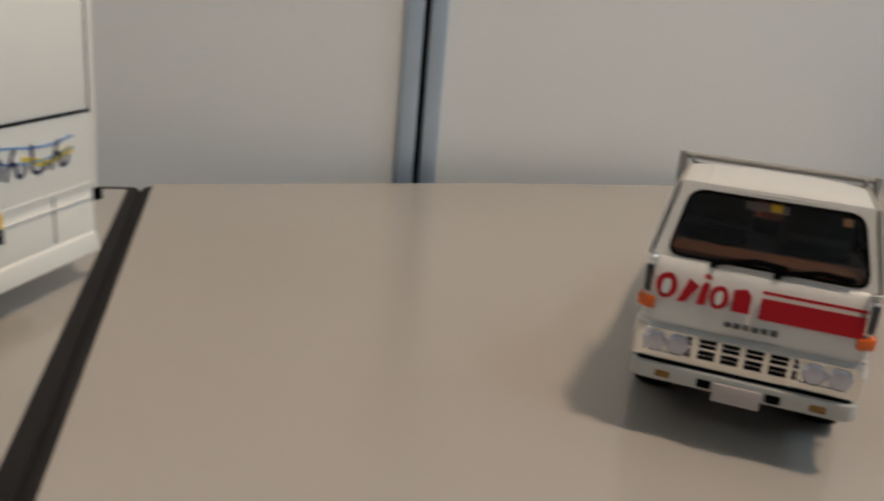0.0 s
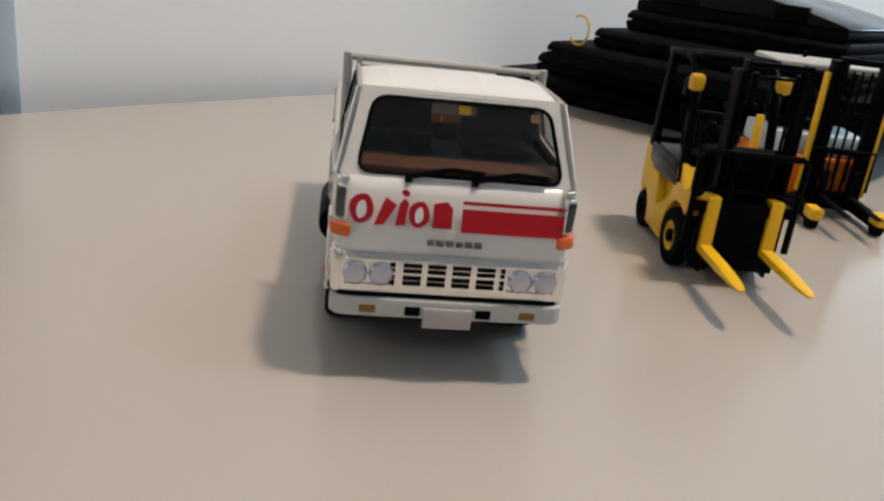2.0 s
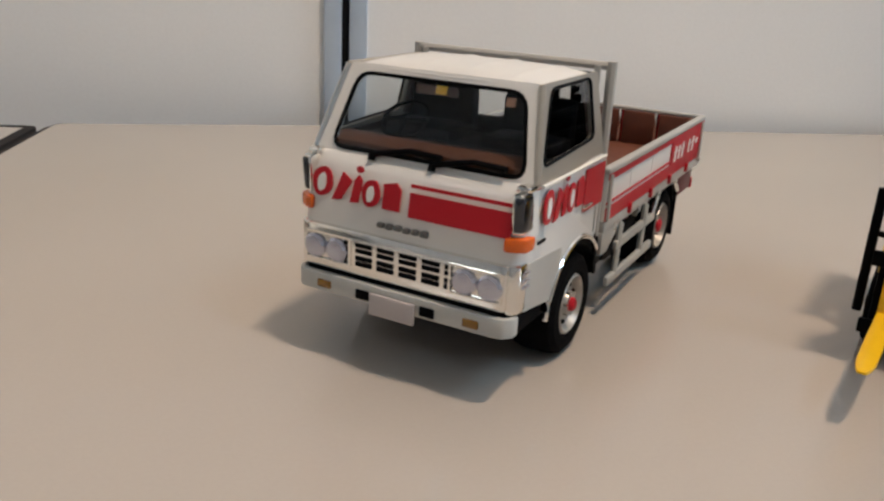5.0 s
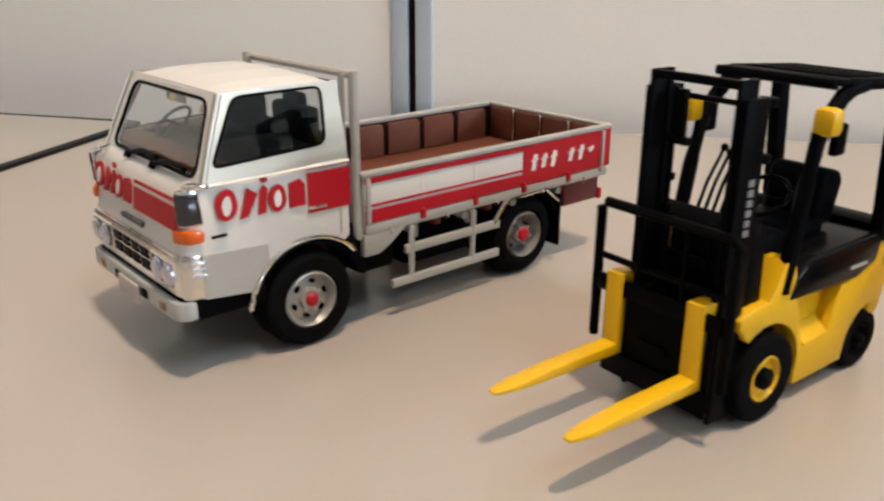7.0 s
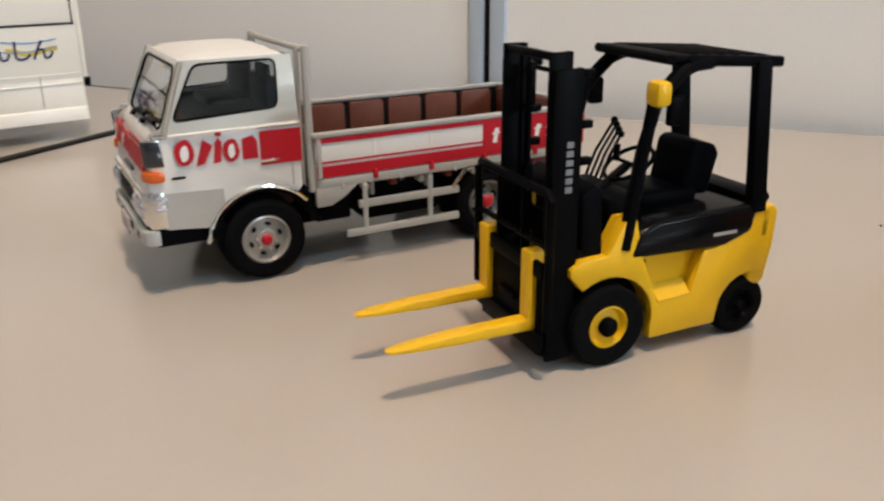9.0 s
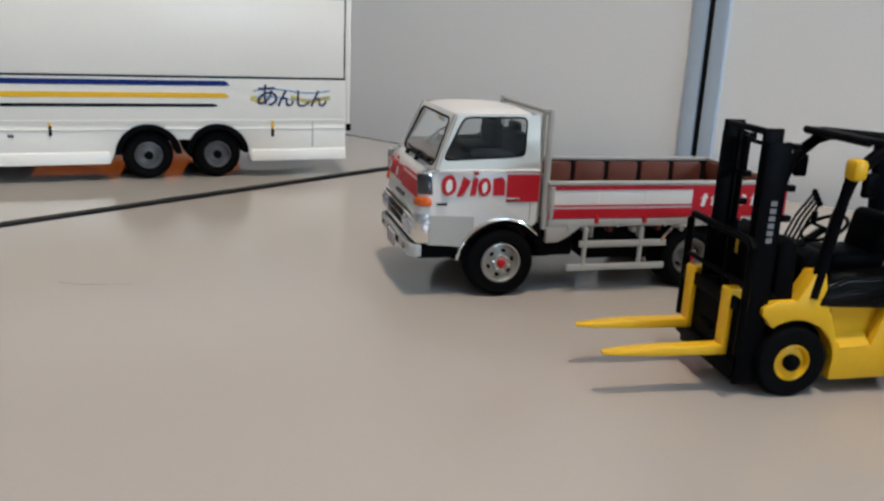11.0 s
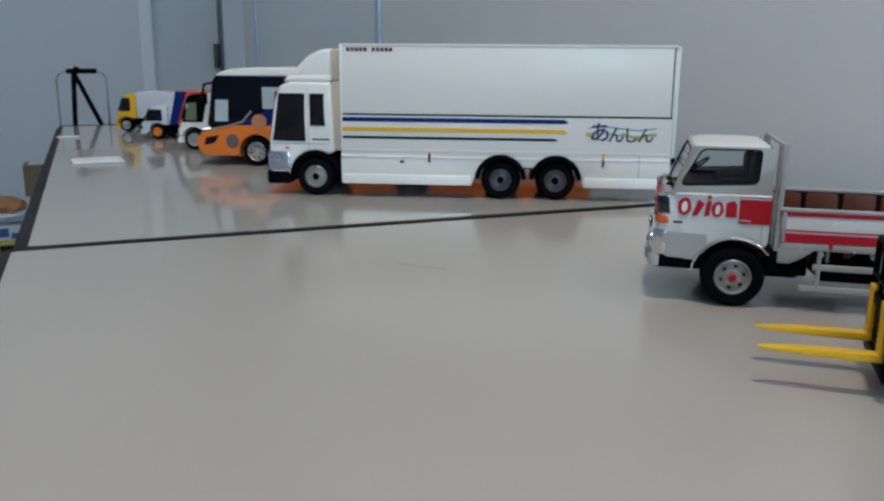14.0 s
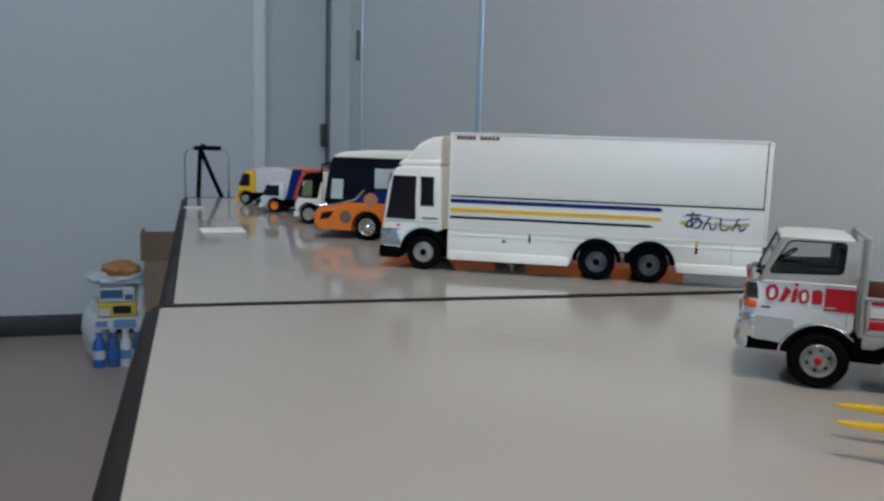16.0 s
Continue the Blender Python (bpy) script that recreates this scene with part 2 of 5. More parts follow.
def lathe(profile, centre, n=36, axis="x", hollow=False):
    """A closed profile of (radius, along) turned round the axis through centre."""
    bm, c = bmesh.new(), Vector(centre)
    rings = []
    for r, h in profile:
        ring = []
        for k in range(n):
            t = 2 * math.pi * k / n
            o = {"x": (h, r * math.cos(t), r * math.sin(t)), "y": (r * math.cos(t), h, r * math.sin(t)), "z": (r * math.cos(t), r * math.sin(t), h)}[axis]
            ring.append(bm.verts.new(c + Vector(o)))
        rings.append(ring)
    for a, b in zip(rings, rings[1:] + ([rings[0]] if hollow else [])):
        for k in range(n):
            bm.faces.new((a[k], a[(k + 1) % n], b[(k + 1) % n], b[k]))
    if not hollow:
        bm.faces.new(rings[0]), bm.faces.new(rings[-1])
    bmesh.ops.remove_doubles(bm, verts=bm.verts, dist=1e-6)
    bmesh.ops.recalc_face_normals(bm, faces=bm.faces)
    return bm


def slab(pts, t, r=0.0):
    """A flat polygon of 3D corners, thickened by t against its normal."""
    v = [Vector(p) for p in pts]
    nrm = (v[1] - v[0]).cross(v[2] - v[0]).normalized()
    bm = bmesh.new()
    top, low = [bm.verts.new(p) for p in v], [bm.verts.new(p - nrm * t) for p in v]
    bm.faces.new(top), bm.faces.new(low[::-1])
    for i in range(len(v)):
        j = (i + 1) % len(v)
        bm.faces.new((top[i], low[i], low[j], top[j]))
    bmesh.ops.recalc_face_normals(bm, faces=bm.faces)
    return soften(bm, r)


def ring(outer, inner, t, r=0.0):
    """A frame between two outlines of as many corners, thickened by t against its normal."""
    o, i_ = [Vector(p) for p in outer], [Vector(p) for p in inner]
    nrm = (o[1] - o[0]).cross(o[2] - o[0]).normalized()
    bm = bmesh.new()
    a, b = [bm.verts.new(p) for p in o], [bm.verts.new(p) for p in i_]
    c, d = [bm.verts.new(p - nrm * t) for p in o], [bm.verts.new(p - nrm * t) for p in i_]
    for k in range(len(o)):
        j = (k + 1) % len(o)
        for f in ((a[k], a[j], b[j], b[k]), (c[j], c[k], d[k], d[j]), (a[j], a[k], c[k], c[j]), (b[k], b[j], d[j], d[k])):
            bm.faces.new(f)
    bmesh.ops.recalc_face_normals(bm, faces=bm.faces)
    return soften(bm, r)


def rounded(q, r, n=4):
    """The corners of a flat outline, each rounded off over the length r."""
    pts = [Vector(p) for p in q]
    out = []
    for i, p in enumerate(pts):
        a, b = p + (pts[i - 1] - p).normalized() * r, p + (pts[(i + 1) % len(pts)] - p).normalized() * r
        out += [tuple(a * (1 - k / n) ** 2 + p * 2 * (k / n) * (1 - k / n) + b * (k / n) ** 2) for k in range(n + 1)]
    return out


def oval(cx, cz, rx, rz, n=24, lean=0.0):
    return [(cx + rx * math.cos(2 * math.pi * k / n) + lean * rz * math.sin(2 * math.pi * k / n), cz + rz * math.sin(2 * math.pi * k / n)) for k in range(n)]


def arc(cy, cz, r, a0, a1, n=14):
    return [(cy + r * math.cos(radians(a0 + (a1 - a0) * k / n)), cz + r * math.sin(radians(a0 + (a1 - a0) * k / n))) for k in range(n + 1)]


def finish(name, bm, material):
    me = bpy.data.meshes.new(name)
    bm.to_mesh(me)
    bm.free()
    for p in me.polygons:
        p.use_smooth = True
    me.set_sharp_from_angle(angle=radians(32))
    me.materials.append(M[material])
    return new(name, me)


def part(name, bm, material, parent, label=""):
    ob = finish(name, bm, material)
    ob.parent = parent
    return tagged(ob, label)


def thing(name, m, label, category, group="", kind=""):
    ob = new(name)
    ob.empty_display_size = 0.02
    ob.matrix_world = m
    return tagged(ob, label, category, group, kind)


def solid(name, bm, material, label, category, m=None, group="", kind=""):
    ob = finish(name, bm, material)
    if m is not None:
        ob.matrix_world = m
    return tagged(ob, label, category, group, kind)


def pane(name, bm, parent, label=""):
    ob = part(name, bm, "glass", parent, label)
    ob.visible_shadow = False
    return ob


def mirror_x(pts):
    return [(-x, y, z) for x, y, z in pts][::-1]


# ---- the room ----
FLOOR, CEIL, BACK, LEFT, RIGHT, REAR = -0.70, 1.78, 0.534, -3.0, 3.2, -4.0
floor = solid("floor", box(LEFT - 0.1, RIGHT + 0.1, REAR - 0.1, BACK + 0.1, FLOOR - 0.1, FLOOR), "floor", "beige speckled vinyl floor", "floor", kind="structure")
ceiling = solid("ceiling", box(LEFT - 0.1, RIGHT + 0.1, REAR - 0.1, BACK + 0.1, CEIL, CEIL + 0.1), "ceiling", "plain white ceiling boards", "ceiling", kind="structure")
# partition wall behind the tables: flat panels between aluminium posts
wall_back = thing("wall_back", pose(0, 0, 0), "grey white partition wall of flat panels between aluminium posts", "wall", kind="structure")
POSTS = [-2.745, -1.365, 0.0146, 1.395, 2.775]
edges = [LEFT] + POSTS + [RIGHT]
for i in range(len(edges) - 1):
    a, b = edges[i] + (0.0125 if i else 0), edges[i + 1] - (0.0125 if i < len(edges) - 2 else 0)
    part("panel", box(a, b, BACK, BACK + 0.04, FLOOR, CEIL), "wall", wall_back)
for x in POSTS:
    for s in (-1, 1):
        part("post", box(x + s * 0.0022, x + s * 0.0125, BACK - 0.004, BACK + 0.04, FLOOR, CEIL, 0.001), "alu", wall_back, "pale blue aluminium post")
    part("joint_strip", box(x - 0.0022, x + 0.0022, BACK - 0.001, BACK + 0.04, FLOOR, CEIL), "rubber_gap", wall_back, "black rubber joint strip")
for x, z in ((-2.80, 0.46),):
    part("latch", box(x - 0.008, x + 0.008, BACK - 0.012, BACK, z - 0.09, z + 0.02, 0.002), "edge_grey", wall_back, "small dark metal latch")
# far wall with a grey door leaf in a pale frame
wall_left = thing("wall_left", pose(0, 0, 0), "pale grey papered wall beside a grey door", "wall", kind="structure")
part("wall_face", box(LEFT - 0.1, LEFT, REAR, 0.155, FLOOR, CEIL), "wall_blue", wall_left)
part("wall_face", box(LEFT - 0.1, LEFT, 0.455, BACK, FLOOR, CEIL), "wall_blue", wall_left)
part("wall_face", box(LEFT - 0.1, LEFT, 0.155, 0.455, 1.35, CEIL), "wall_blue", wall_left)
door = thing("door_1", pose(0, 0, 0), "narrow grey painted door leaf in pale frame", "door", kind="structure")
part("leaf", box(LEFT - 0.06, LEFT - 0.025, 0.2, 0.44, FLOOR, 1.34), "door_grey", door)
part("frame", box(LEFT - 0.06, LEFT + 0.008, 0.155, 0.2, FLOOR, 1.35, 0.003), "wall", door, "pale grey frame post")
part("frame", box(LEFT - 0.06, LEFT + 0.008, 0.443, 0.455, FLOOR, 1.35, 0.003), "edge_grey", door, "dark frame edge")
part("handle", box(LEFT - 0.03, LEFT + 0.03, 0.42, 0.438, 0.04, 0.13, 0.004), "base", door, "dark door handle")
solid("baseboard", box(LEFT, LEFT + 0.012, REAR, 0.15, FLOOR, FLOOR + 0.08, 0.002), "base", "dark brown skirting board along the wall", "skirting", kind="structure")
solid("wall_rear", box(LEFT, RIGHT, REAR - 0.1, REAR, FLOOR, CEIL), "wall_blue", "plain pale grey wall", "wall", kind="structure")
wall_right = thing("wall_right", pose(0, 0, 0), "pale wall with a small window", "wall", kind="structure")
WY0, WY1, WZ0, WZ1 = -0.9, 0.15, 0.68, 1.6
for a, b, c, d in ((REAR, BACK, FLOOR, WZ0), (REAR, BACK, WZ1, CEIL), (REAR, WY0, WZ0, WZ1), (WY1, BACK, WZ0, WZ1)):
    part("wall_face", box(RIGHT, RIGHT + 0.1, a, b, c, d), "wall_blue", wall_right)
window = thing("window_1", pose(0, 0, 0), "window with aluminium frame and clear panes", "window", kind="structure")
for y in (WY0, (WY0 + WY1) / 2, WY1):
    part("window_frame", box(RIGHT + 0.03, RIGHT + 0.07, y - 0.025, y + 0.025, WZ0, WZ1), "alu", window)
for z in (WZ0 + 0.02, WZ1 - 0.02):
    part("window_frame", box(RIGHT + 0.03, RIGHT + 0.07, WY0 + 0.025, WY1 - 0.025, z - 0.02, z + 0.02), "alu", window)
for y0, y1 in ((WY0 + 0.025, (WY0 + WY1) / 2 - 0.025), ((WY0 + WY1) / 2 + 0.025, WY1 - 0.025)):
    pane("pane", box(RIGHT + 0.045, RIGHT + 0.05, y0, y1, WZ0 + 0.04, WZ1 - 0.04), window)
blind = thing("roller_blind", pose(0, 0, 0), "white roller blind drawn down to a narrow gap", "blind")
part("cloth", box(RIGHT + 0.012, RIGHT + 0.014, WY0 + 0.01, WY1 - 0.01, 0.762, WZ1), "blind", blind)
part("bottom_bar", box(RIGHT + 0.008, RIGHT + 0.018, WY0 + 0.01, WY1 - 0.01, 0.747, 0.7615, 0.002), "alu", blind, "aluminium bottom bar")
# the third fitting is made up to house the added far-wall light
for x, y, w, d in ((0.46, -0.07, 0.13, 0.13), (1.05, -0.52, 0.22, 0.22), (-1.9, -0.6, 0.27, 0.27)):
    lamp_ob = thing("ceiling_light", pose(x, y, CEIL), "white ceiling light with frosted diffuser", "ceiling light")
    part("frame", box(-w, w, -d, d, -0.02, 0, 0.003), "ceiling", lamp_ob)
    part("diffuser", box(-w + 0.015, w - 0.015, -d + 0.015, d - 0.015, -0.026, -0.0205), "lampglow", lamp_ob, "frosted glowing diffuser")


# ---- tables ----
def rounded_rect(x0, x1, y0, y1, r, n=6):
    pts = []
    for cx, cy, a in ((x1 - r, y1 - r, 0), (x0 + r, y1 - r, 90), (x0 + r, y0 + r, 180), (x1 - r, y0 + r, 270)):
        pts += [(cx + r * math.cos(radians(a + 90 * k / n)), cy + r * math.sin(radians(a + 90 * k / n))) for k in range(n + 1)]
    return pts


def table(x0, x1, y0, y1, label, skew0=0.0, skew1=0.0, g0=0.009, g1=0.009, top="laminate", back=()):
    """skew0, skew1: how far the far corner of each end lies to the right of the near one; back: the line of the far edge."""
    def slant(pts):
        mid_x = (x0 + x1) / 2
        pts = list(pts)
        for bx, by in back[1:-1]:
            pts.insert(7, (bx, max(p[1] for p in pts)))
        out = []
        for x, y in pts:
            f = (y - y0) / (y1 - y0)
            edge = y1
            for (xa, ya), (xb, yb) in zip(back, back[1:]):
                if xa - 0.02 <= x <= xb + 0.02:
                    edge = ya + (yb - ya) * (x - xa) / (xb - xa)
            out.append((x + (skew0 if x < mid_x else skew1) * f, y + (edge - y1) * f))
        return out

    t = thing("table", pose(0, 0, 0), label, "table", "display tables in a row")
    part("tabletop", prism(slant(rounded_rect(x0, x1, y0, y1, 0.004)), -0.022, 0.0, "z"), top, t)
    g = 0.0045
    low = lambda pts, z: [(x, y, z - (0.006 if y > y0 + 0.75 * (y1 - y0) and x0 + 0.003 < x < x1 - 0.003 else 0.0)) for x, y in pts]
    outer, inner = slant(rounded_rect(x0 - g0, x1 + g1, y0 - g, y1 + 0.003, 0.005)), slant(rounded_rect(x0 + 0.0004, x1 - 0.0004, y0 + 0.0004, y1 - 0.0004, 0.0036))
    part("edge_band", ring(low(outer, 0.0003), low(inner, 0.0003), 0.030, 0.0), "band", t, "thick black edging")
    bead = slant(rounded_rect(x0 - g0 + 0.002, x1 + g1 - 0.002, y0 - g + 0.002, y1 - 0.001, 0.005))
    part("edge_bead", tube([(x, y, -0.008) for x, y in bead], 0.0075, 12, True), "band", t, "rounded black bead")
    for x in (x0 + 0.06, x1 - 0.06):
        for y in (y0 + 0.06, y1 - 0.06):
            part("leg", cyl((x, y, FLOOR), (x, y, -0.03), 0.014, 16), "steel", t)
    return t


table(-0.1560, 1.35, -0.08, 0.5205, "beige laminate table with rounded black edging, holding model vehicles", skew0=0.017, g0=0.0032, back=((-0.1560, 0.494), (0.05, 0.514), (0.34, 0.5245), (1.35, 0.5260)))
table(-0.966, -0.1645, -0.0725, 0.514, "beige laminate table with black edging, butted against the next", skew1=0.014, g1=0.0052, back=((-0.966, 0.505), (-0.1645, 0.482)), top="laminate_gloss")


# ---- model vehicles: local x across (towards the seen side), y backwards from the front axle, z up ----
def wheel(parent, x_in, x_out, y, r, rim_r, rim_mat="silver", hub_mat="red", dish=0.002, holes=0, name="wheel", hub_r=0.0, hub_in=0.0):
    """A wheel whose outer face looks along +x, or along -x where x_out is below x_in."""
    s = 1 if x_out > x_in else -1
    w, c = abs(x_out - x_in), (x_out, y, r)
    axle = part(name, cyl((x_in, y, r), (x_out - s * w * 0.3, y, r), rim_r * 0.55, 20), "satin", parent)
    e = w * 0.16
    prof = [(rim_r, -w), (r - e, -w), (r - e * 0.3, -w + e * 0.5), (r, -w + e * 1.6), (r, -e * 1.6), (r - e * 0.3, -e * 0.5), (r - e, 0), (rim_r + e * 0.3, 0), (rim_r, -e * 0.4)]
    part("tyre", lathe([(a, s * h) for a, h in prof], c, hollow=True), "tyre", axle)
    rp = [(rim_r, -w), (rim_r, -dish * 0.2), (rim_r * 0.93, 0), (rim_r * 0.86, -dish * 0.4), (rim_r * 0.78, -dish), (rim_r * 0.42, -dish * 0.75), (rim_r * 0.36, -dish * 0.2), (0.0002, -dish * 0.2), (0.0002, -w)]
    part("rim", lathe([(a, s * h) for a, h in rp], c), rim_mat, axle, "bright wheel rim" if rim_mat != "yellow" else "yellow wheel rim")
    for k in range(holes):
        t = 2 * math.pi * k / holes + 0.3
        yy, zz = y + rim_r * 0.62 * math.cos(t), r + rim_r * 0.62 * math.sin(t)
        slot = [(yy - 0.125 * rim_r * math.sin(t) * math.cos(u) + 0.075 * rim_r * math.cos(t) * math.sin(u), zz + 0.125 * rim_r * math.cos(t) * math.cos(u) + 0.075 * rim_r * math.sin(t) * math.sin(u)) for u in [2 * math.pi * q / 12 for q in range(12)]]
        part("vent_hole", prism(slot, x_out - s * dish * 0.98, x_out - s * dish * 0.62, "x"), "black", axle)
        if hub_mat == "red":
            u = t + math.pi / holes
            by, bz = y + rim_r * 0.40 * math.cos(u), r + rim_r * 0.40 * math.sin(u)
            part("wheel_nut", cyl((x_out - s * dish * 0.8, by, bz), (x_out - s * dish * 0.1, by, bz), rim_r * 0.05, 8), "chrome", axle)
    if hub_mat:
        hr = hub_r or rim_r * 0.23
        part("hub_cap", lathe([(hr, -s * dish), (hr, s * (0.0002 - hub_in)), (hr * 0.7, s * (0.0008 - hub_in)), (0.0002, s * (0.001 - hub_in))], c, 20), hub_mat, axle, "painted hub cap")
    return axle


def marks(parent, name, shapes, x, material, thick=0.00022):
    """Flat printed shapes on a side that faces +x: outlines of (y, z)."""
    for pts in shapes:
        part(name, prism(pts, x - 0.0001, x + thick, "x"), material, parent)


def word_shapes(y0, y1, z0, z1):
    """Plain bold red marks, as large as the printed name: two ovals, leaning stems, a dot and a block."""
    w, h = y1 - y0, z1 - z0
    at = lambda a, b: (y0 + a * w, z0 + b * h)
    egg = lambda c, z, rx, rz, lean: [at(c + rx * math.cos(t) * (1 - 0.12 * math.sin(2 * t)) + lean * math.sin(t), z + rz * math.sin(t)) for t in [2 * math.pi * k / 24 for k in range(24)]]
    o1 = egg(0.115, 0.44, 0.115, 0.40, 0.015)
    s1 = [at(0.240, 0.00), at(0.335, 0.04), at(0.450, 0.58), at(0.340, 0.78)]
    s2 = [at(0.445, 0.02), at(0.535, 0.05), at(0.560, 0.66), at(0.520, 0.78), at(0.475, 0.62)]
    dot = egg(0.525, 0.92, 0.038, 0.09, 0.0)
    o2 = egg(0.665, 0.36, 0.100, 0.36, 0.012)
    n1 = [at(0.800, 0.03), at(0.985, 0.03), at(0.985, 0.58), at(0.930, 0.76), at(0.800, 0.68)]
    slits = [egg(0.115, 0.42, 0.048, 0.25, 0.012), egg(0.665, 0.35, 0.040, 0.22, 0.010)]
    return [o1, s1, s2, dot, o2, n1], slits


def pickup_truck():
    t = thing("model_truck", pose(0.0447, 0.2344, 0, 0, 0, -36.5), "white scale model flatbed truck with red livery and brown wooden bed", "model truck", "model vehicles on the tables")
    # cab: lower body with wheel arch
    prof = [(-0.0295, 0.0205), (-0.0330, 0.0222), (-0.0338, 0.0275), (-0.0336, 0.0335), (-0.0326, 0.0405), (-0.0298, 0.0475), (-0.0268, 0.0502), (0.0132, 0.0500), (0.0132, 0.0285)]
    prof += arc(0.0, 0.0128, 0.0178, 52, 155, 12)
    part("cab_body", prism(prof, -0.0296, 0.0296, "x", 0.0013), "white", t)
    for s in (1, -1):
        grey = [(-0.0304, 0.0212), (-0.0304, 0.0322), (-0.0120, 0.0318)] + arc(0, 0.0128, 0.0184, 130, 156, 6)
        part("lower_side_panel", prism(grey, s * 0.0295, s * 0.0299, "x"), "grey", t, "grey painted lower side")
        part("arch_trim", tube([(s * 0.0296, y, z) for y, z in arc(0, 0.0128, 0.0180, 40, 172, 18)], 0.0007), "chrome", t, "chrome wheel arch trim")
        part("mud_guard", prism(arc(0, 0.0128, 0.0176, 15, 165, 14) + arc(0, 0.0128, 0.0160, 165, 15, 14), s * 0.0170, s * 0.0292, "x"), "satin", t)
        part("belt_trim", tube([(s * 0.0296, -0.0262, 0.0490), (s * 0.0300, -0.010, 0.0492), (s * 0.0299, 0.0128, 0.0492)], 0.0004), "cream", t)
        part("door_handle", box(s * 0.0296, s * 0.0303, 0.0000, 0.0055, 0.0382, 0.0391, 0.0003), "chrome", t)
        part("side_reflector", box(s * 0.0295, s * 0.0300, -0.0265, -0.0225, 0.0362, 0.0370, 0.0002), "satin", t)
    # side pillars, windscreen and rear window frames
    out = [(0.0292, -0.0268, 0.0490), (0.0292, 0.0131, 0.0490), (0.0252, 0.0131, 0.0692), (0.0252, -0.0200, 0.0692)]
    inn = [(0.02847, -0.0244, 0.0527), (0.02815, 0.0070, 0.0543), (0.02542, 0.0080, 0.0681), (0.02546, -0.0162, 0.0679)]
    wsq = [(-0.0288, -0.0279, 0.0490), (0.0288, -0.0279, 0.0490), (0.0243, -0.0196, 0.0692), (-0.0243, -0.0196, 0.0692)]
    wsi = [(-0.0244, -0.0274, 0.0502), (0.0258, -0.0274, 0.0502), (0.0216, -0.0205, 0.0671), (-0.0212, -0.0205, 0.0671)]
    req = [(0.0286, 0.0129, 0.0497), (-0.0286, 0.0129, 0.0497), (-0.0249, 0.0127, 0.0690), (0.0249, 0.0127, 0.0690)]
    rei = [(0.0200, 0.0128, 0.0545), (-0.0200, 0.0128, 0.0545), (-0.0190, 0.0127, 0.0674), (0.0190, 0.0127, 0.0674)]
    r_out, r_in = 0.0004, 0.0024
    part("side_frame", ring(rounded(out, r_out), rounded(inn, r_in), 0.0011), "pillar", t, "silver beige window surround")
    part("side_frame", ring(rounded(mirror_x(out), r_out), rounded(mirror_x(inn), r_in), 0.0011), "pillar", t, "silver beige window surround")
    part("windscreen_frame", ring(rounded(wsq, r_out), rounded(wsi, 0.0036), 0.0010), "white", t, "white windscreen surround")
    part("rear_frame", ring(rounded(req, r_out), rounded(rei, 0.002), 0.0010), "satin", t, "dark cab back")
    for q, nm, rc in ((wsi, "windscreen", 0.0036), (inn, "side_window", r_in), (mirror_x(inn), "side_window", r_in), (rei, "rear_window", 0.002)):
        loop = rounded(q, rc)
        pane(nm, slab(loop, 0.0004), t, "clear window pane")
        part("window_seal", tube(loop, 0.0005 if nm == "windscreen" else 0.0004, 6, True), "black", t, "black rubber window seal")
    for s in (1, -1):
        part("door_seam", box(s * 0.0295, s * 0.0298, 0.0098, 0.0101, 0.0300, 0.0370), "grey", t, "fine door joint")
        part("pillar_trim", tube([(s * 0.0288, -0.0272, 0.0494), (s * 0.0268, -0.0234, 0.0595), (s * 0.0249, -0.0196, 0.0686)], 0.0009), "chrome" if s < 0 else "pillar", t, "silver windscreen pillar")
        lin = [(s * 0.0276, -0.0235, 0.0498), (s * 0.0276, 0.0110, 0.0498), (s * 0.0270, 0.0110, 0.0524), (s * 0.0270, -0.0235, 0.0519)]
        part("door_lining", slab(lin, 0.0006), "satin", t, "dark door lining")
        part("pillar_lining", slab([(s * 0.0266, 0.0084, 0.0530), (s * 0.0266, 0.0115, 0.0530), (s * 0.0237, 0.0115, 0.0682), (s * 0.0237, 0.0084, 0.0682)], 0.0005), "greyprint", t)
    # roof: a crowned sheet
    bm = bmesh.new()
    rows = []
    for i in range(61):
        row = []
        a = -1 + i / 30
        for j in range(13):
            b = -1 + j / 6
            k = max(1 - abs(a) ** 2.6, 0) ** 0.6 * max(1 - abs(b) ** 3, 0) ** 0.55
            rib = 0.0005 * sum(math.exp(-((a * 30 - c) ** 2)) for c in (-21, -7, 7, 21)) * (abs(b) < 0.95)
            row.append(bm.verts.new((0.0254 * a * (1 - 0.022 * (1 - b)), -0.0034 + 0.0167 * b + 0.0010 * abs(a) ** 4 * (b < -0.4) * (-b), 0.0684 + 0.0024 * k + rib * 0.5)))
        rows.append(row)
    for r0, r1 in zip(rows, rows[1:]):
        for j in range(12):
            bm.faces.new((r0[j], r1[j], r1[j + 1], r0[j + 1]))
    rim = rows[0] + [r[-1] for r in rows[1:-1]] + rows[-1][::-1] + [r[0] for r in rows[-2:0:-1]]
    bm.faces.new(rim)
    bmesh.ops.recalc_face_normals(bm, faces=bm.faces)
    part("roof", bm, "white", t, "white crowned cab roof")
    # front
    part("grille_panel", box(-0.0282, 0.0282, -0.0348, -0.0325, 0.0222, 0.0330, 0.0008), "chrome", t, "chrome grille surround")
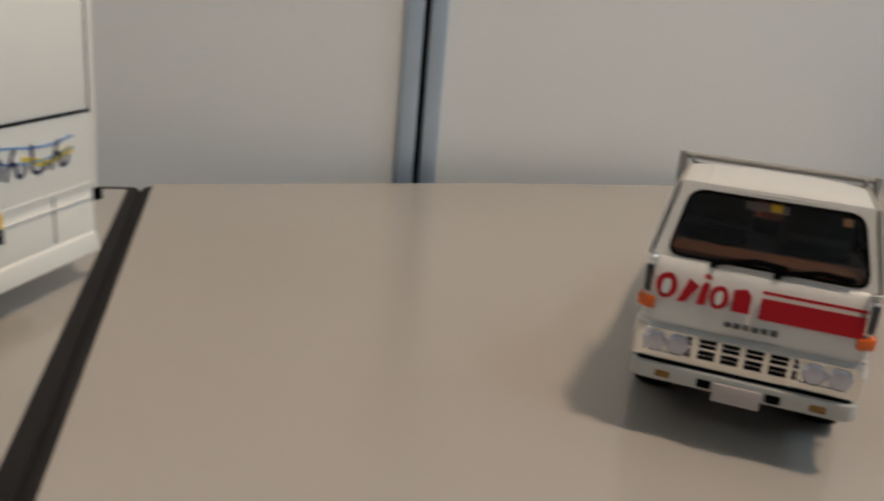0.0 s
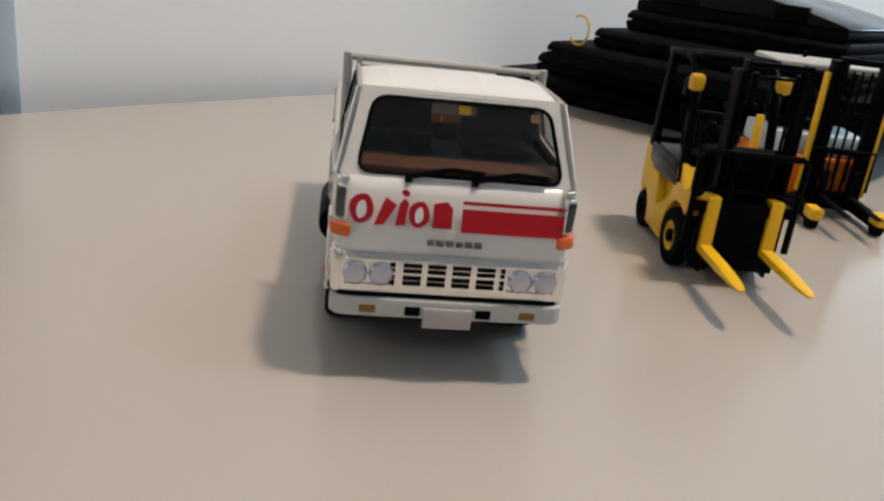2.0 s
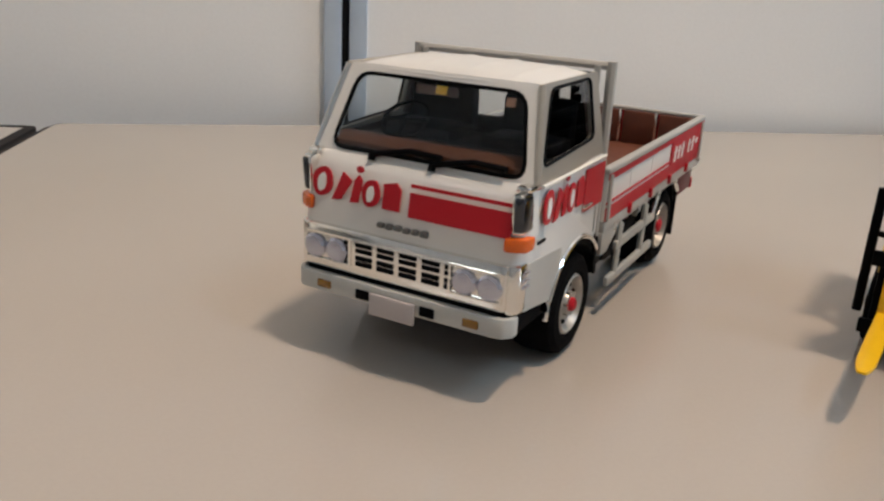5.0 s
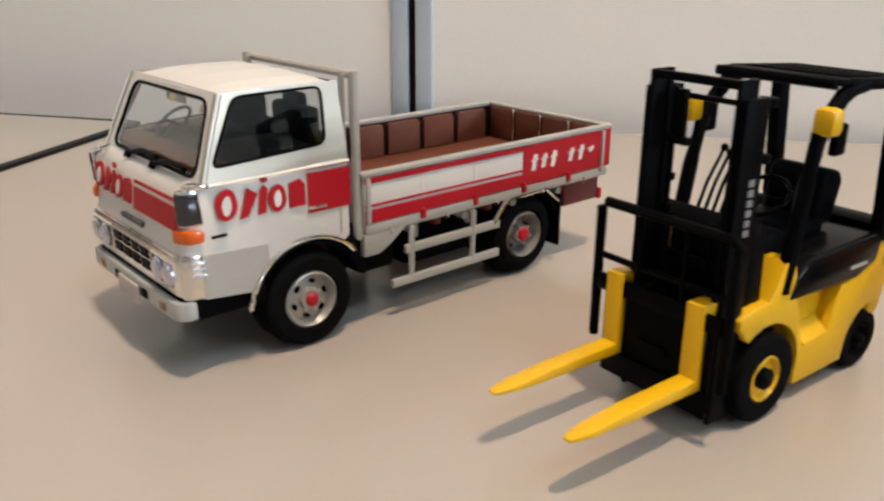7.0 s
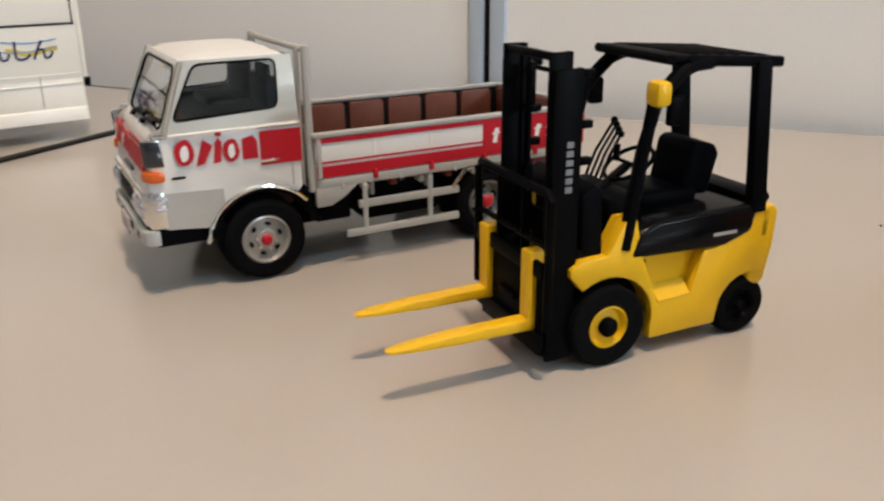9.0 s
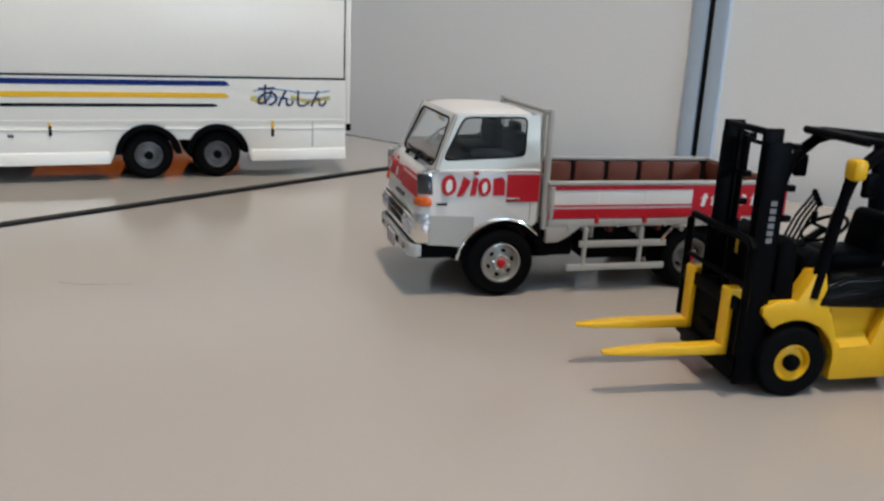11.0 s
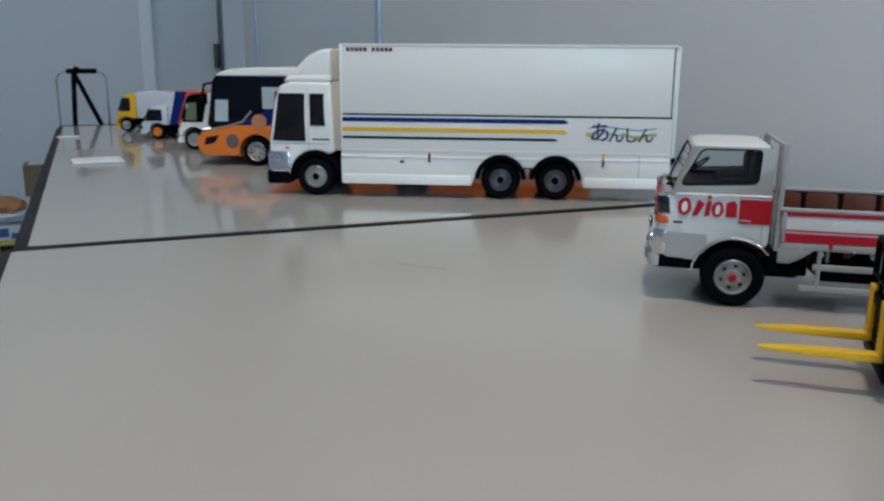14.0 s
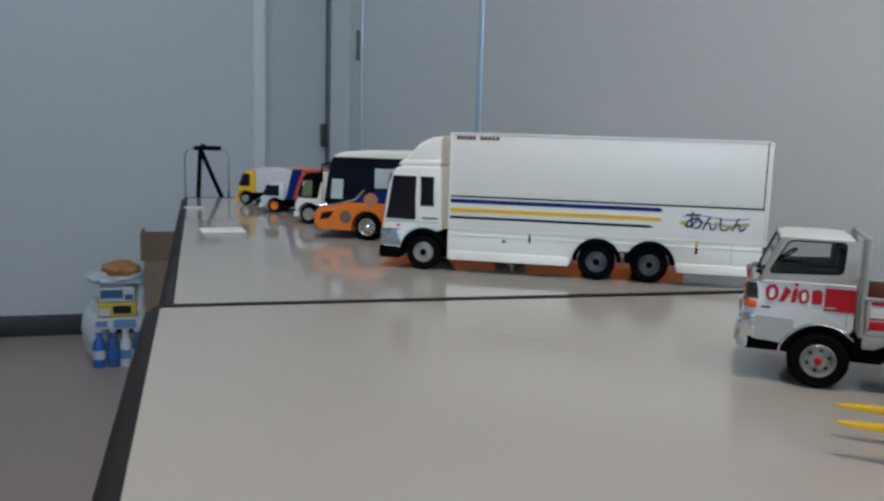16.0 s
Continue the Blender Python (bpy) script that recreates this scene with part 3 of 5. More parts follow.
    for s in (1, -1):
        part("corner_panel", box(s * 0.0276, s * 0.0303, -0.0345, -0.0302, 0.0215, 0.0330, 0.0009), "chrome", t, "chrome corner panel")
        for k in range(3):
            part("corner_slot", box(s * 0.0296, s * 0.0307, -0.0335, -0.0305, 0.0272 + k * 0.0016, 0.0279 + k * 0.0016, 0.0002), "lens", t)
        part("indicator", box(s * 0.0262, s * 0.0313, -0.0344, -0.0306, 0.0357, 0.0390, 0.0008), "amber", t, "amber indicator lamp")
        part("corner_frame", box(s * 0.0272, s * 0.0298, -0.0334, -0.0290, 0.0394, 0.0484, 0.0006), "chrome", t, "chrome corner vent frame")
        part("corner_vent", box(s * 0.0279, s * 0.03005, -0.0339, -0.0295, 0.0401, 0.0477, 0.0004), "smoked", t, "smoked glossy corner vent")
        part("corner_cap", box(s * 0.0268, s * 0.0300, -0.0312, -0.0262, 0.0482, 0.0497, 0.0006), "chrome", t, "chrome corner cap")
        part("fog_lamp", box(s * 0.0185, s * 0.0227, -0.0366, -0.0355, 0.0177, 0.0197, 0.0004), "amber_dark", t, "amber fog lamp")
        part("bumper_slot", box(s * 0.0068, s * 0.0106, -0.0366, -0.0355, 0.0173, 0.0197, 0.0003), "black", t)
        for k in (0, 1):
            x = s * (0.0170 + 0.0062 * k)
            part("headlamp", lathe([(0.0030, 0), (0.0030, -0.0010), (0.0024, -0.0016), (0.0002, -0.0019)], (x, -0.0344, 0.0275), 20, "y"), "lens", t, "round silvered headlamp")
        part("headlamp_bezel", ring([(s * 0.0205 - 0.0068, -0.0352, 0.0241), (s * 0.0205 + 0.0068, -0.0352, 0.0241), (s * 0.0205 + 0.0068, -0.0352, 0.0311), (s * 0.0205 - 0.0068, -0.0352, 0.0311)],
                                    [(s * 0.0205 - 0.0062, -0.0352, 0.0246), (s * 0.0205 + 0.0062, -0.0352, 0.0246), (s * 0.0205 + 0.0062, -0.0352, 0.0306), (s * 0.0205 - 0.0062, -0.0352, 0.0306)], 0.0005), "chrome", t)
    for x, w in ((-0.0140, 0.0009), (-0.0095, 0.0022), (-0.0036, 0.0022), (0.0024, 0.0022), (0.0084, 0.0022), (0.0129, 0.0009)):
        for z in (0.0253, 0.0267, 0.0285, 0.0299):
            part("grille_slot", box(x - w, x + w, -0.0351, -0.0340, z - 0.0005, z + 0.0005), "black", t)
    for k in range(6):
        part("badge_bar", box(-0.0066 + 0.0023 * k, -0.0049 + 0.0023 * k, -0.0343, -0.0330, 0.0350 - 0.0001 * (k % 2), 0.0361 + 0.0001 * (k % 3), 0.0002), "intake", t, "small dark badge bar")
    part("valance", box(-0.0280, 0.0280, -0.0325, -0.0120, 0.0156, 0.0226, 0.001), "satin", t, "black panel behind the bumper")
    bump = [(-0.0302, -0.0328), (-0.0302, -0.0350), (-0.0285, -0.0362), (0.0285, -0.0362), (0.0302, -0.0350), (0.0302, -0.0328), (0.0290, -0.0328), (0.0280, -0.0342), (-0.0280, -0.0342), (-0.0290, -0.0328)]
    part("bumper", prism(bump, 0.0166, 0.0213, "z", 0.0005), "bumper", t, "silver grey bumper")
    part("number_plate", box(-0.0062, 0.0058, -0.0374, -0.0364, 0.0147, 0.0199, 0.0003), "plate", t, "blank pale plate")
    # the nose is rounded in plan
    for o in t.children:
        if o.name.split(".")[0] in ("cab_body", "grille_panel", "corner_panel", "corner_slot", "indicator", "corner_vent", "corner_frame", "corner_cap", "bumper", "headlamp_bezel", "lower_side_panel", "fog_lamp"):
            bm = bmesh.new()
            bm.from_mesh(o.data)
            for x in (-0.0290, -0.0278, -0.0262, -0.0245, 0.0245, 0.0262, 0.0278, 0.0290):
                bmesh.ops.bisect_plane(bm, geom=bm.verts[:] + bm.edges[:] + bm.faces[:], plane_co=(x, 0, 0), plane_no=(1, 0, 0))
            for v in bm.verts:
                if v.co.y < -0.020:
                    v.co.x *= 1 - 0.045 * min(1, (-0.020 - v.co.y) / 0.012)
                if v.co.y < -0.014 and abs(v.co.x) > 0.0245:
                    along = min(1, (-0.014 - v.co.y) / 0.012)
                    up = min(1, max(0.3, (0.0502 - v.co.z) / 0.006))
                    v.co.y += 0.0030 * along * up * ((abs(v.co.x) - 0.0245) / 0.0058) ** 2
            bm.to_mesh(o.data)
            bm.free()
            o.data.set_sharp_from_angle(angle=radians(32))
    # livery on the nose: slopes with the panel
    front = lambda x, z: (x, -0.0341 - 0.0004 + (z - 0.0335) * 0.155, z)
    flat = lambda pts, m_, nm: part(nm, slab([front(x, z) for x, z in pts], 0.0005), m_, t)
    flat([(0.0012, 0.0387), (0.0262, 0.0387), (0.0262, 0.0442), (0.0012, 0.0442)], "red", "livery_block")
    flat([(0.0012, 0.0453), (0.0258, 0.0453), (0.0258, 0.0461), (0.0012, 0.0461)], "red", "livery_stripe")
    words, slits = word_shapes(-0.0256, -0.0008, 0.0391, 0.0477)
    for w_ in words:
        flat(w_, "red", "livery_mark")
    for w_ in slits:
        part("livery_gap", slab([(lambda q: (q[0], q[1] - 0.0002, q[2]))(front(x, z)) for x, z in w_], 0.0005), "decal_white", t)
    # livery on the doors
    marks(t, "livery_block", [[(0.0002, 0.0373), (0.0131, 0.0373), (0.0131, 0.0477), (0.0002, 0.0477)], [(-0.0003, 0.0486), (0.0131, 0.0486), (0.0131, 0.0494), (-0.0003, 0.0494)]], 0.0297, "red")
    words, slits = word_shapes(-0.0250, -0.0002, 0.0395, 0.0491)
    marks(t, "livery_mark", words, 0.0297, "red")
    marks(t, "livery_gap", slits, 0.02985, "decal_white")
    # wipers, mirror stay, cab interior
    for x in (-0.004, 0.012):
        part("wiper", merge(tube([(x - 0.008, -0.0283, 0.0500), (x + 0.002, -0.0280, 0.0522), (x + 0.010, -0.0281, 0.0518)], 0.0007), cyl((x - 0.008, -0.0290, 0.0488), (x - 0.008, -0.0283, 0.0502), 0.0009, 10)), "black", t, "black windscreen wiper")
    part("cab_floor", box(-0.0262, 0.0262, -0.0262, 0.0100, 0.0496, 0.0506), "rubber_gap", t, "dark cab floor")
    part("dashboard", prism([(-0.0262, 0.0500), (-0.0262, 0.0518), (-0.0225, 0.0532), (-0.0190, 0.0530), (-0.0180, 0.0500)], -0.0255, 0.0255, "x", 0.0005), "tan", t, "tan brown dashboard")
    for x in (-0.0135, 0.0135):
        part("seat", merge(box(x - 0.0095, x + 0.0095, -0.0070, 0.0070, 0.0498, 0.0535, 0.0012), box(x - 0.0095, x + 0.0095, 0.0055, 0.0095, 0.0500, 0.0625, 0.0014), box(x - 0.0045, x + 0.0045, 0.0062, 0.0090, 0.0615, 0.0655, 0.001)), "rubber_gap", t, "black seat")
    wheel_pts = [(-0.0115 + 0.0058 * math.cos(a), -0.0155 + 0.0045 * math.sin(a), 0.0565 + 0.0035 * math.sin(a)) for a in [2 * math.pi * k / 20 for k in range(20)]]
    part("steering_wheel", merge(tube(wheel_pts, 0.0005, 6, True), tube([(-0.0115, -0.0200, 0.0520), (-0.0115, -0.0155, 0.0562)], 0.0007), tube([(-0.017, -0.0155, 0.0565), (-0.006, -0.0155, 0.0565)], 0.0004)), "black", t, "thin black steering wheel")
    part("inner_mirror", box(-0.0070, 0.0040, -0.0186, -0.0178, 0.0636, 0.0658, 0.0004), "greyprint", t, "dark inner mirror")
    part("sticker", slab([(-0.0006, -0.0207, 0.0644), (0.0022, -0.0207, 0.0644), (0.0022, -0.0199, 0.0662), (-0.0006, -0.0199, 0.0662)], 0.0003), "yellow", t, "small yellow sticker")
    part("sticker", slab([(0.0172, -0.0210, 0.0638), (0.0193, -0.0210, 0.0638), (0.0193, -0.0202, 0.0656), (0.0172, -0.0202, 0.0656)], 0.0003), "tanshape", t, "small pink sticker")
    part("headliner", box(-0.0215, 0.0215, -0.0175, 0.0110, 0.0676, 0.0682), "satin", t, "dark cab headliner")
    part("cab_back_lining", box(-0.0245, 0.0245, 0.0113, 0.0121, 0.0500, 0.0540), "satin", t)
    # head rack behind the cab
    for x in (-0.0276, 0.0276):
        part("rack_post", tube([(x, 0.0166, 0.0262), (x, 0.0166, 0.0714)], 0.0013), "grey", t, "grey rack post")
    part("rack_bar", tube([(-0.0276, 0.0166, 0.0703), (0.0276, 0.0166, 0.0703)], 0.0010), "grey", t)
    for x in (-0.0245, 0.0245):
        part("rack_post", tube([(x, 0.0150, 0.0262), (x, 0.0150, 0.0704)], 0.0008), "grey", t)
    part("rack_panel", box(-0.0285, 0.0285, 0.0163, 0.0175, 0.0300, 0.0465, 0.0003), "grey", t)
    # bed
    Y0, Y1, X = 0.0176, 0.1205, 0.0298
    part("bed_floor", box(-X + 0.0015, X - 0.0015, Y0, Y1, 0.0300, 0.0314), "wood", t, "brown wooden bed floor")
    for s in (1, -1):
        part("bed_side", box(s * (X - 0.0014), s * X, Y0, Y1, 0.0304, 0.0437, 0.0003), "white", t, "white bed side panel")
        part("bed_rail", box(s * (X - 0.0018), s * (X + 0.0006), Y0 - 0.001, Y1, 0.0434, 0.0450, 0.0005), "grey", t, "grey top rail")
        part("bed_sill", box(s * (X - 0.0020), s * (X + 0.0003), Y0, Y1, 0.0272, 0.0303, 0.0004), "grey", t, "grey bed sill")
        # black strip puts the shade of the board gaps into colour
        part("gap_shade_strip", box(s * (X - 0.0017), s * (X - 0.00145), Y0, Y1, 0.0314, 0.0434), "rubber_gap", t, "black strip standing in for shade between the boards")
        part("sill_bracket", prism([(Y0 - 0.0005, 0.0274), (Y0 + 0.014, 0.0274), (Y0 + 0.009, 0.0236), (Y0 + 0.0045, 0.0212), (Y0 - 0.0005, 0.0212)], s * (X - 0.0022), s * (X + 0.0002), "x", 0.0003), "grey", t, "grey bed bracket")
        n = 6
        for k in range(n):
            a = Y0 + 0.002 + k * (Y1 - Y0 - 0.004) / n
            b = a + (Y1 - Y0 - 0.004) / n - 0.0022
            z1 = 0.0430
            brd = [(a, 0.0316), (b, 0.0316), (b, z1 - 0.001), (b - 0.001, z1), (a + 0.001, z1), (a, z1 - 0.001)]
            part("board", prism(brd, s * (X - 0.0032), s * (X - 0.0015), "x", 0.0002), "wood", t)
    part("tailgate", box(-X, X, Y1, Y1 + 0.0015, 0.0304, 0.0437, 0.0003), "red", t, "red tailgate")
    part("bed_rail", box(-X, X, Y1 - 0.0006, Y1 + 0.0020, 0.0434, 0.0448, 0.0005), "grey", t, "grey top rail")
    for k in range(4):
        a = -0.0265 + k * 0.0136
        part("board", box(a, a + 0.0118, Y1 - 0.0018, Y1 - 0.0002, 0.0316, 0.0434, 0.0003), "wood", t)
        part("stake", box(a + 0.0120, a + 0.0130, Y1 - 0.0020, Y1 - 0.0001, 0.0316, 0.0438, 0.0002), "chrome", t)
    # livery along the bed
    sx = X + 0.0001
    marks(t, "livery_stripe", [[(Y0, z0), (0.0790, z0), (0.0790, z1), (Y0, z1)] for z0, z1 in ((0.0417, 0.0433), (0.0352, 0.0358), (0.0306, 0.0343))], sx, "red")
    marks(t, "livery_block", [[(0.0790, 0.0306), (Y1, 0.0306), (Y1, 0.0433), (0.0790, 0.0433)]], sx, "red")
    for k, y in enumerate((0.0835, 0.0880, 0.0925, 0.1010, 0.1060, 0.1110)):
        h = (0.0050, 0.0044, 0.0050, 0.0042, 0.0048, 0.0010)[k]
        marks(t, "printed_mark", [[(y - 0.0014, 0.0374 - h / 2), (y + 0.0003, 0.0374 - h / 2), (y + 0.0012, 0.0374 + h / 2), (y - 0.0004, 0.0374 + h / 2)],
                                  [(y - 0.0016, 0.0378), (y + 0.0016, 0.0381), (y + 0.0016, 0.0386), (y - 0.0016, 0.0383)]], sx + 0.0002, "decal_white")
    for y in (0.0375, 0.0580, 0.0788, 0.1000):
        part("side_rib", box(X, X + 0.00016, y - 0.0005, y + 0.0005, 0.0306, 0.0433, 0.0002), "white" if y < 0.07 else "red", t)
        part("hinge", box(X, X + 0.0012, y - 0.0008, y + 0.0008, 0.0285, 0.0315, 0.0003), "red", t)
        part("bracket", merge(box(X - 0.004, X - 0.0026, y - 0.0006, y + 0.0006, 0.0220, 0.0275, 0.0002), cyl((X - 0.004, y - 0.003, 0.0255), (X - 0.001, y - 0.003, 0.0255), 0.0012, 12)), "grey", t)
    for s in (1, -1):
        for k in range(5):
            y = 0.0260 + k * 0.0205
            part("rope_hook", tube([(s * (X + 0.0002), y, 0.0284), (s * (X + 0.0012), y, 0.0272), (s * (X + 0.0002), y, 0.0264)], 0.0003, 6), "chrome", t, "tiny chrome rope hook")
        part("gate_latch", merge(box(s * X, s * (X + 0.0010), Y1 - 0.0042, Y1 - 0.0028, 0.0306, 0.0432, 0.0003), cyl((s * X, Y1 - 0.0035, 0.0300), (s * (X + 0.0014), Y1 - 0.0035, 0.0300), 0.0010, 10)), "grey", t, "grey tailgate latch")
        part("gate_latch", box(s * X, s * (X + 0.0010), Y0 + 0.0002, Y0 + 0.0016, 0.0306, 0.0432, 0.0003), "grey", t, "grey front latch post")
    # chassis, guards, tank, fenders
    for x in (-0.0125, 0.0125):
        part("chassis_rail", box(x - 0.002, x + 0.002, -0.0250, 0.1180, 0.0195, 0.0272, 0.0004), "redbrown", t, "dark red chassis rail")
    for y in (0.0, 0.0815):
        part("axle", cyl((-0.020, y, 0.0133), (0.020, y, 0.0133), 0.0022, 12), "redbrown", t, "dark red axle")
    for y in (0.022, 0.045, 0.066, 0.100):
        part("cross_member", box(-0.0280, 0.0280, y - 0.0012, y + 0.0012, 0.0245, 0.0300, 0.0003), "redbrown", t)
    part("gearbox", box(-0.0100, 0.0100, -0.0120, 0.0300, 0.0095, 0.0200, 0.002), "satin", t, "black gearbox")
    part("drive_shaft", cyl((0, 0.030, 0.0150), (0, 0.0790, 0.0140), 0.0018, 12), "redbrown", t, "dark red drive shaft")
    # black block added to darken the open space under the bed
    part("fuel_tank", box(0.0125, 0.0258, 0.0345, 0.0640, 0.0128, 0.0262, 0.0022), "satin", t, "black block darkening the space under the bed")
    part("battery_box", box(0.0130, 0.0262, 0.0185, 0.0300, 0.0150, 0.0262, 0.0008), "satin", t, "black battery box")
    part("spare_wheel", lathe([(0.0002, -0.003), (0.0105, -0.003), (0.0122, -0.0015), (0.0122, 0.0015), (0.0105, 0.003), (0.0002, 0.003)], (0.010, 0.0450, 0.0165), 28, "z"), "tyre", t, "black spare tyre under the bed")
    part("fuel_tank", cyl((-0.027, 0.0250, 0.0180), (-0.027, 0.0550, 0.0180), 0.0062, 20, None, 0.0008), "satin", t)
    for s in (1, -1):
        part("guard_rail", box(s * 0.0286, s * 0.0300, 0.0315, 0.0690, 0.0188, 0.0214, 0.0004), "bumper", t, "grey side guard rail")
        part("guard_rail", box(s * 0.0286, s * 0.0300, 0.0268, 0.0690, 0.0094, 0.0120, 0.0004), "bumper", t, "grey side guard rail")
        for y in (0.0338, 0.0578):
            part("guard_post", tube([(s * 0.0270, y, 0.0280), (s * 0.0296, y, 0.0262), (s * 0.0292, y, 0.0100)], 0.0009), "bumper", t, "grey guard post")
        part("rear_arch_trim", tube([(s * 0.0294, 0.0665, 0.0205), (s * 0.0294, 0.0720, 0.0272), (s * 0.0294, 0.0900, 0.0276), (s * 0.0294, 0.0965, 0.0225)], 0.0008), "chrome", t, "chrome rear arch trim")
        part("mud_flap", box(s * 0.0150, s * 0.0292, 0.0975, 0.0985, 0.0060, 0.0240, 0.0003), "satin", t, "black mud flap")
        part("tail_panel", box(s * 0.0200, s * 0.0288, 0.1000, 0.1180, 0.0190, 0.0292, 0.0008), "redbrown", t, "dark red tail panel")
        part("tail_lamp", box(s * 0.0190, s * 0.0290, 0.1182, 0.1200, 0.0186, 0.0225, 0.0005), "red", t, "red tail lamp")
        part("front_flap", prism([(0.0125, 0.0290), (0.0140, 0.0290), (0.0185, 0.0165), (0.0170, 0.0160)], s * 0.0170, s * 0.0290, "x", 0.0003), "satin", t, "black front mud flap")
        wheel(t, s * 0.0170, s * 0.0297, 0.0, 0.0134, 0.0078, "silver", "red", 0.0022, 6)
        part("inner_arch", prism(arc(0.0815, 0.0134, 0.0165, 20, 160, 10) + arc(0.0815, 0.0134, 0.0152, 160, 20, 10), s * 0.0120, s * 0.0285, "x"), "satin", t, "black rear mud guard")
        wheel(t, s * 0.0120, s * 0.0292, 0.0815, 0.0134, 0.0078, "silver", "red", 0.0060, 5, hub_r=0.0023, hub_in=0.0008)
    part("step", box(0.0285, 0.0298, 0.0125, 0.0148, 0.0210, 0.0275, 0.0003), "satin", t)
    return t


pickup_truck()


def forklift():
    t = thing("model_forklift", pose(0.1677, 0.2143, 0, 0, 0, -41), "yellow and black scale model counterbalance forklift with lowered forks", "model forklift", "model vehicles on the tables")
    W = 0.0160
    prof = [(-0.0112, 0.0252), (-0.0112, 0.0272), (-0.0075, 0.0290), (-0.0010, 0.0291), (0.0036, 0.0374), (0.0068, 0.0374), (0.0083, 0.0310), (0.0100, 0.0276), (0.0300, 0.0262), (0.0385, 0.0288), (0.0425, 0.0348), (0.0470, 0.0352), (0.0470, 0.0200), (0.0455, 0.0180)]
    prof += arc(0.0425, 0.0080, 0.0098, 60, 175, 8) + [(0.0322, 0.0050), (0.0128, 0.0046)] + arc(0.0, 0.0105, 0.0130, -12, 125, 12)
    for s in (1, -1):
        wheel(t, s * 0.0112, s * 0.0170, 0.0, 0.0107, 0.0056, "yellow", "black", 0.0016, 0, hub_r=0.0025)
        wheel(t, s * 0.0085, s * 0.0157, 0.0405, 0.0080, 0.0042, "satin", "black", 0.0012, 0, hub_r=0.0014)
    part("underbody", box(-0.0105, 0.0105, -0.006, 0.0440, 0.0060, 0.0285, 0.001), "satin", t, "black inner body")
    part("floor_plate", box(-0.0150, 0.0150, -0.0060, 0.0110, 0.0240, 0.0262, 0.0005), "satin", t)
    part("dash_panel", prism([(-0.0070, 0.0262), (-0.0075, 0.0440), (-0.0040, 0.0472), (-0.0015, 0.0450), (-0.0005, 0.0262)], -0.0135, 0.0135, "x", 0.0012), "satin", t, "black dash panel")
    hood = [(0.0052, 0.0272), (0.0072, 0.0335), (0.0130, 0.0362), (0.0400, 0.0368), (0.0425, 0.0355), (0.0412, 0.0290), (0.0330, 0.0262)]
    part("engine_hood", prism(hood, -0.0163, 0.0163, "x", 0.0022, 3), "gloss_black", t, "glossy black engine hood")
    part("printed_mark", box(0.0160, 0.0164, 0.0290, 0.0360, 0.0296, 0.0305), "grey", t)
    part("counterweight", prism([(0.0420, 0.0120), (0.0474, 0.0140), (0.0492, 0.0240), (0.0496, 0.0335), (0.0484, 0.0352), (0.0420, 0.0355)], -0.0156, 0.0156, "x", 0.0022, 3), "yellow", t, "rounded yellow counterweight")
    part("rear_cap", box(-0.0140, 0.0140, 0.0400, 0.0480, 0.0352, 0.0385, 0.0015), "black", t, "black rear cap")
    part("tail_lamp", box(0.0150, 0.0160, 0.0440, 0.0462, 0.0270, 0.0345, 0.0004), "satin", t)
    part("seat_cushion", box(-0.0080, 0.0080, 0.0130, 0.0300, 0.0360, 0.0408, 0.0018), "satin", t, "black seat cushion")
    part("seat_back", merge(prism([(0.0255, 0.0385), (0.0335, 0.0378), (0.0362, 0.0484), (0.0346, 0.0510), (0.0296, 0.0523), (0.0276, 0.0512)], -0.0072, 0.0072, "x", 0.0014, 3)), "satin", t, "black seat back")
    # mast, standing a little to the seen side
    c = 0.0021
    for s in (1, -1):
        part("outer_mast", merge(box(c + s * 0.0112, c + s * 0.0124, -0.0165, -0.0090, 0.0035, 0.0740, 0.0003), box(c + s * 0.0104, c + s * 0.0113, -0.0100, -0.0090, 0.0035, 0.0740, 0.0002)), "black", t, "black outer mast channel")
        part("inner_mast", merge(box(c + s * 0.0099, c + s * 0.0110, -0.0171, -0.0112, 0.0045, 0.0775, 0.0003), box(c + s * 0.0092, c + s * 0.0100, -0.0126, -0.0112, 0.0045, 0.0775, 0.0002)), "black", t, "black inner mast channel")
        part("lift_cylinder", merge(cyl((c + s * 0.0088, -0.0106, 0.0060), (c + s * 0.0088, -0.0106, 0.0480), 0.0012, 14), cyl((c + s * 0.0088, -0.0106, 0.0480), (c + s * 0.0088, -0.0106, 0.0735), 0.0006, 12)), "satin", t)
        part("tilt_cylinder", cyl((s * 0.0125, -0.0083, 0.0300), (s * 0.0125, -0.0030, 0.0270), 0.0013, 12), "satin", t)
        part("hose", tube([(c + s * 0.0052, -0.0130, 0.0160), (c + s * 0.0054, -0.0135, 0.0450), (c + s * 0.0054, -0.0130, 0.0470)], 0.0005, 6), "black", t)
        for z in (0.0728, 0.0615, 0.0530):
            part("mast_bracket", box(c + s * 0.0104, c + s * 0.0124, -0.0090, -0.0062, z - 0.0010, z + 0.0008, 0.0002), "black", t)
    part("mast_tie", box(c - 0.0099, c + 0.0099, -0.0168, -0.0150, 0.0756, 0.0774, 0.0004), "black", t)
    part("mast_tie", box(c - 0.0099, c + 0.0099, -0.0160, -0.0140, 0.0106, 0.0134, 0.0004), "black", t)
    part("mast_tie", box(c - 0.0099, c + 0.0099, -0.0100, -0.0090, 0.0712, 0.0724, 0.0004), "black", t)
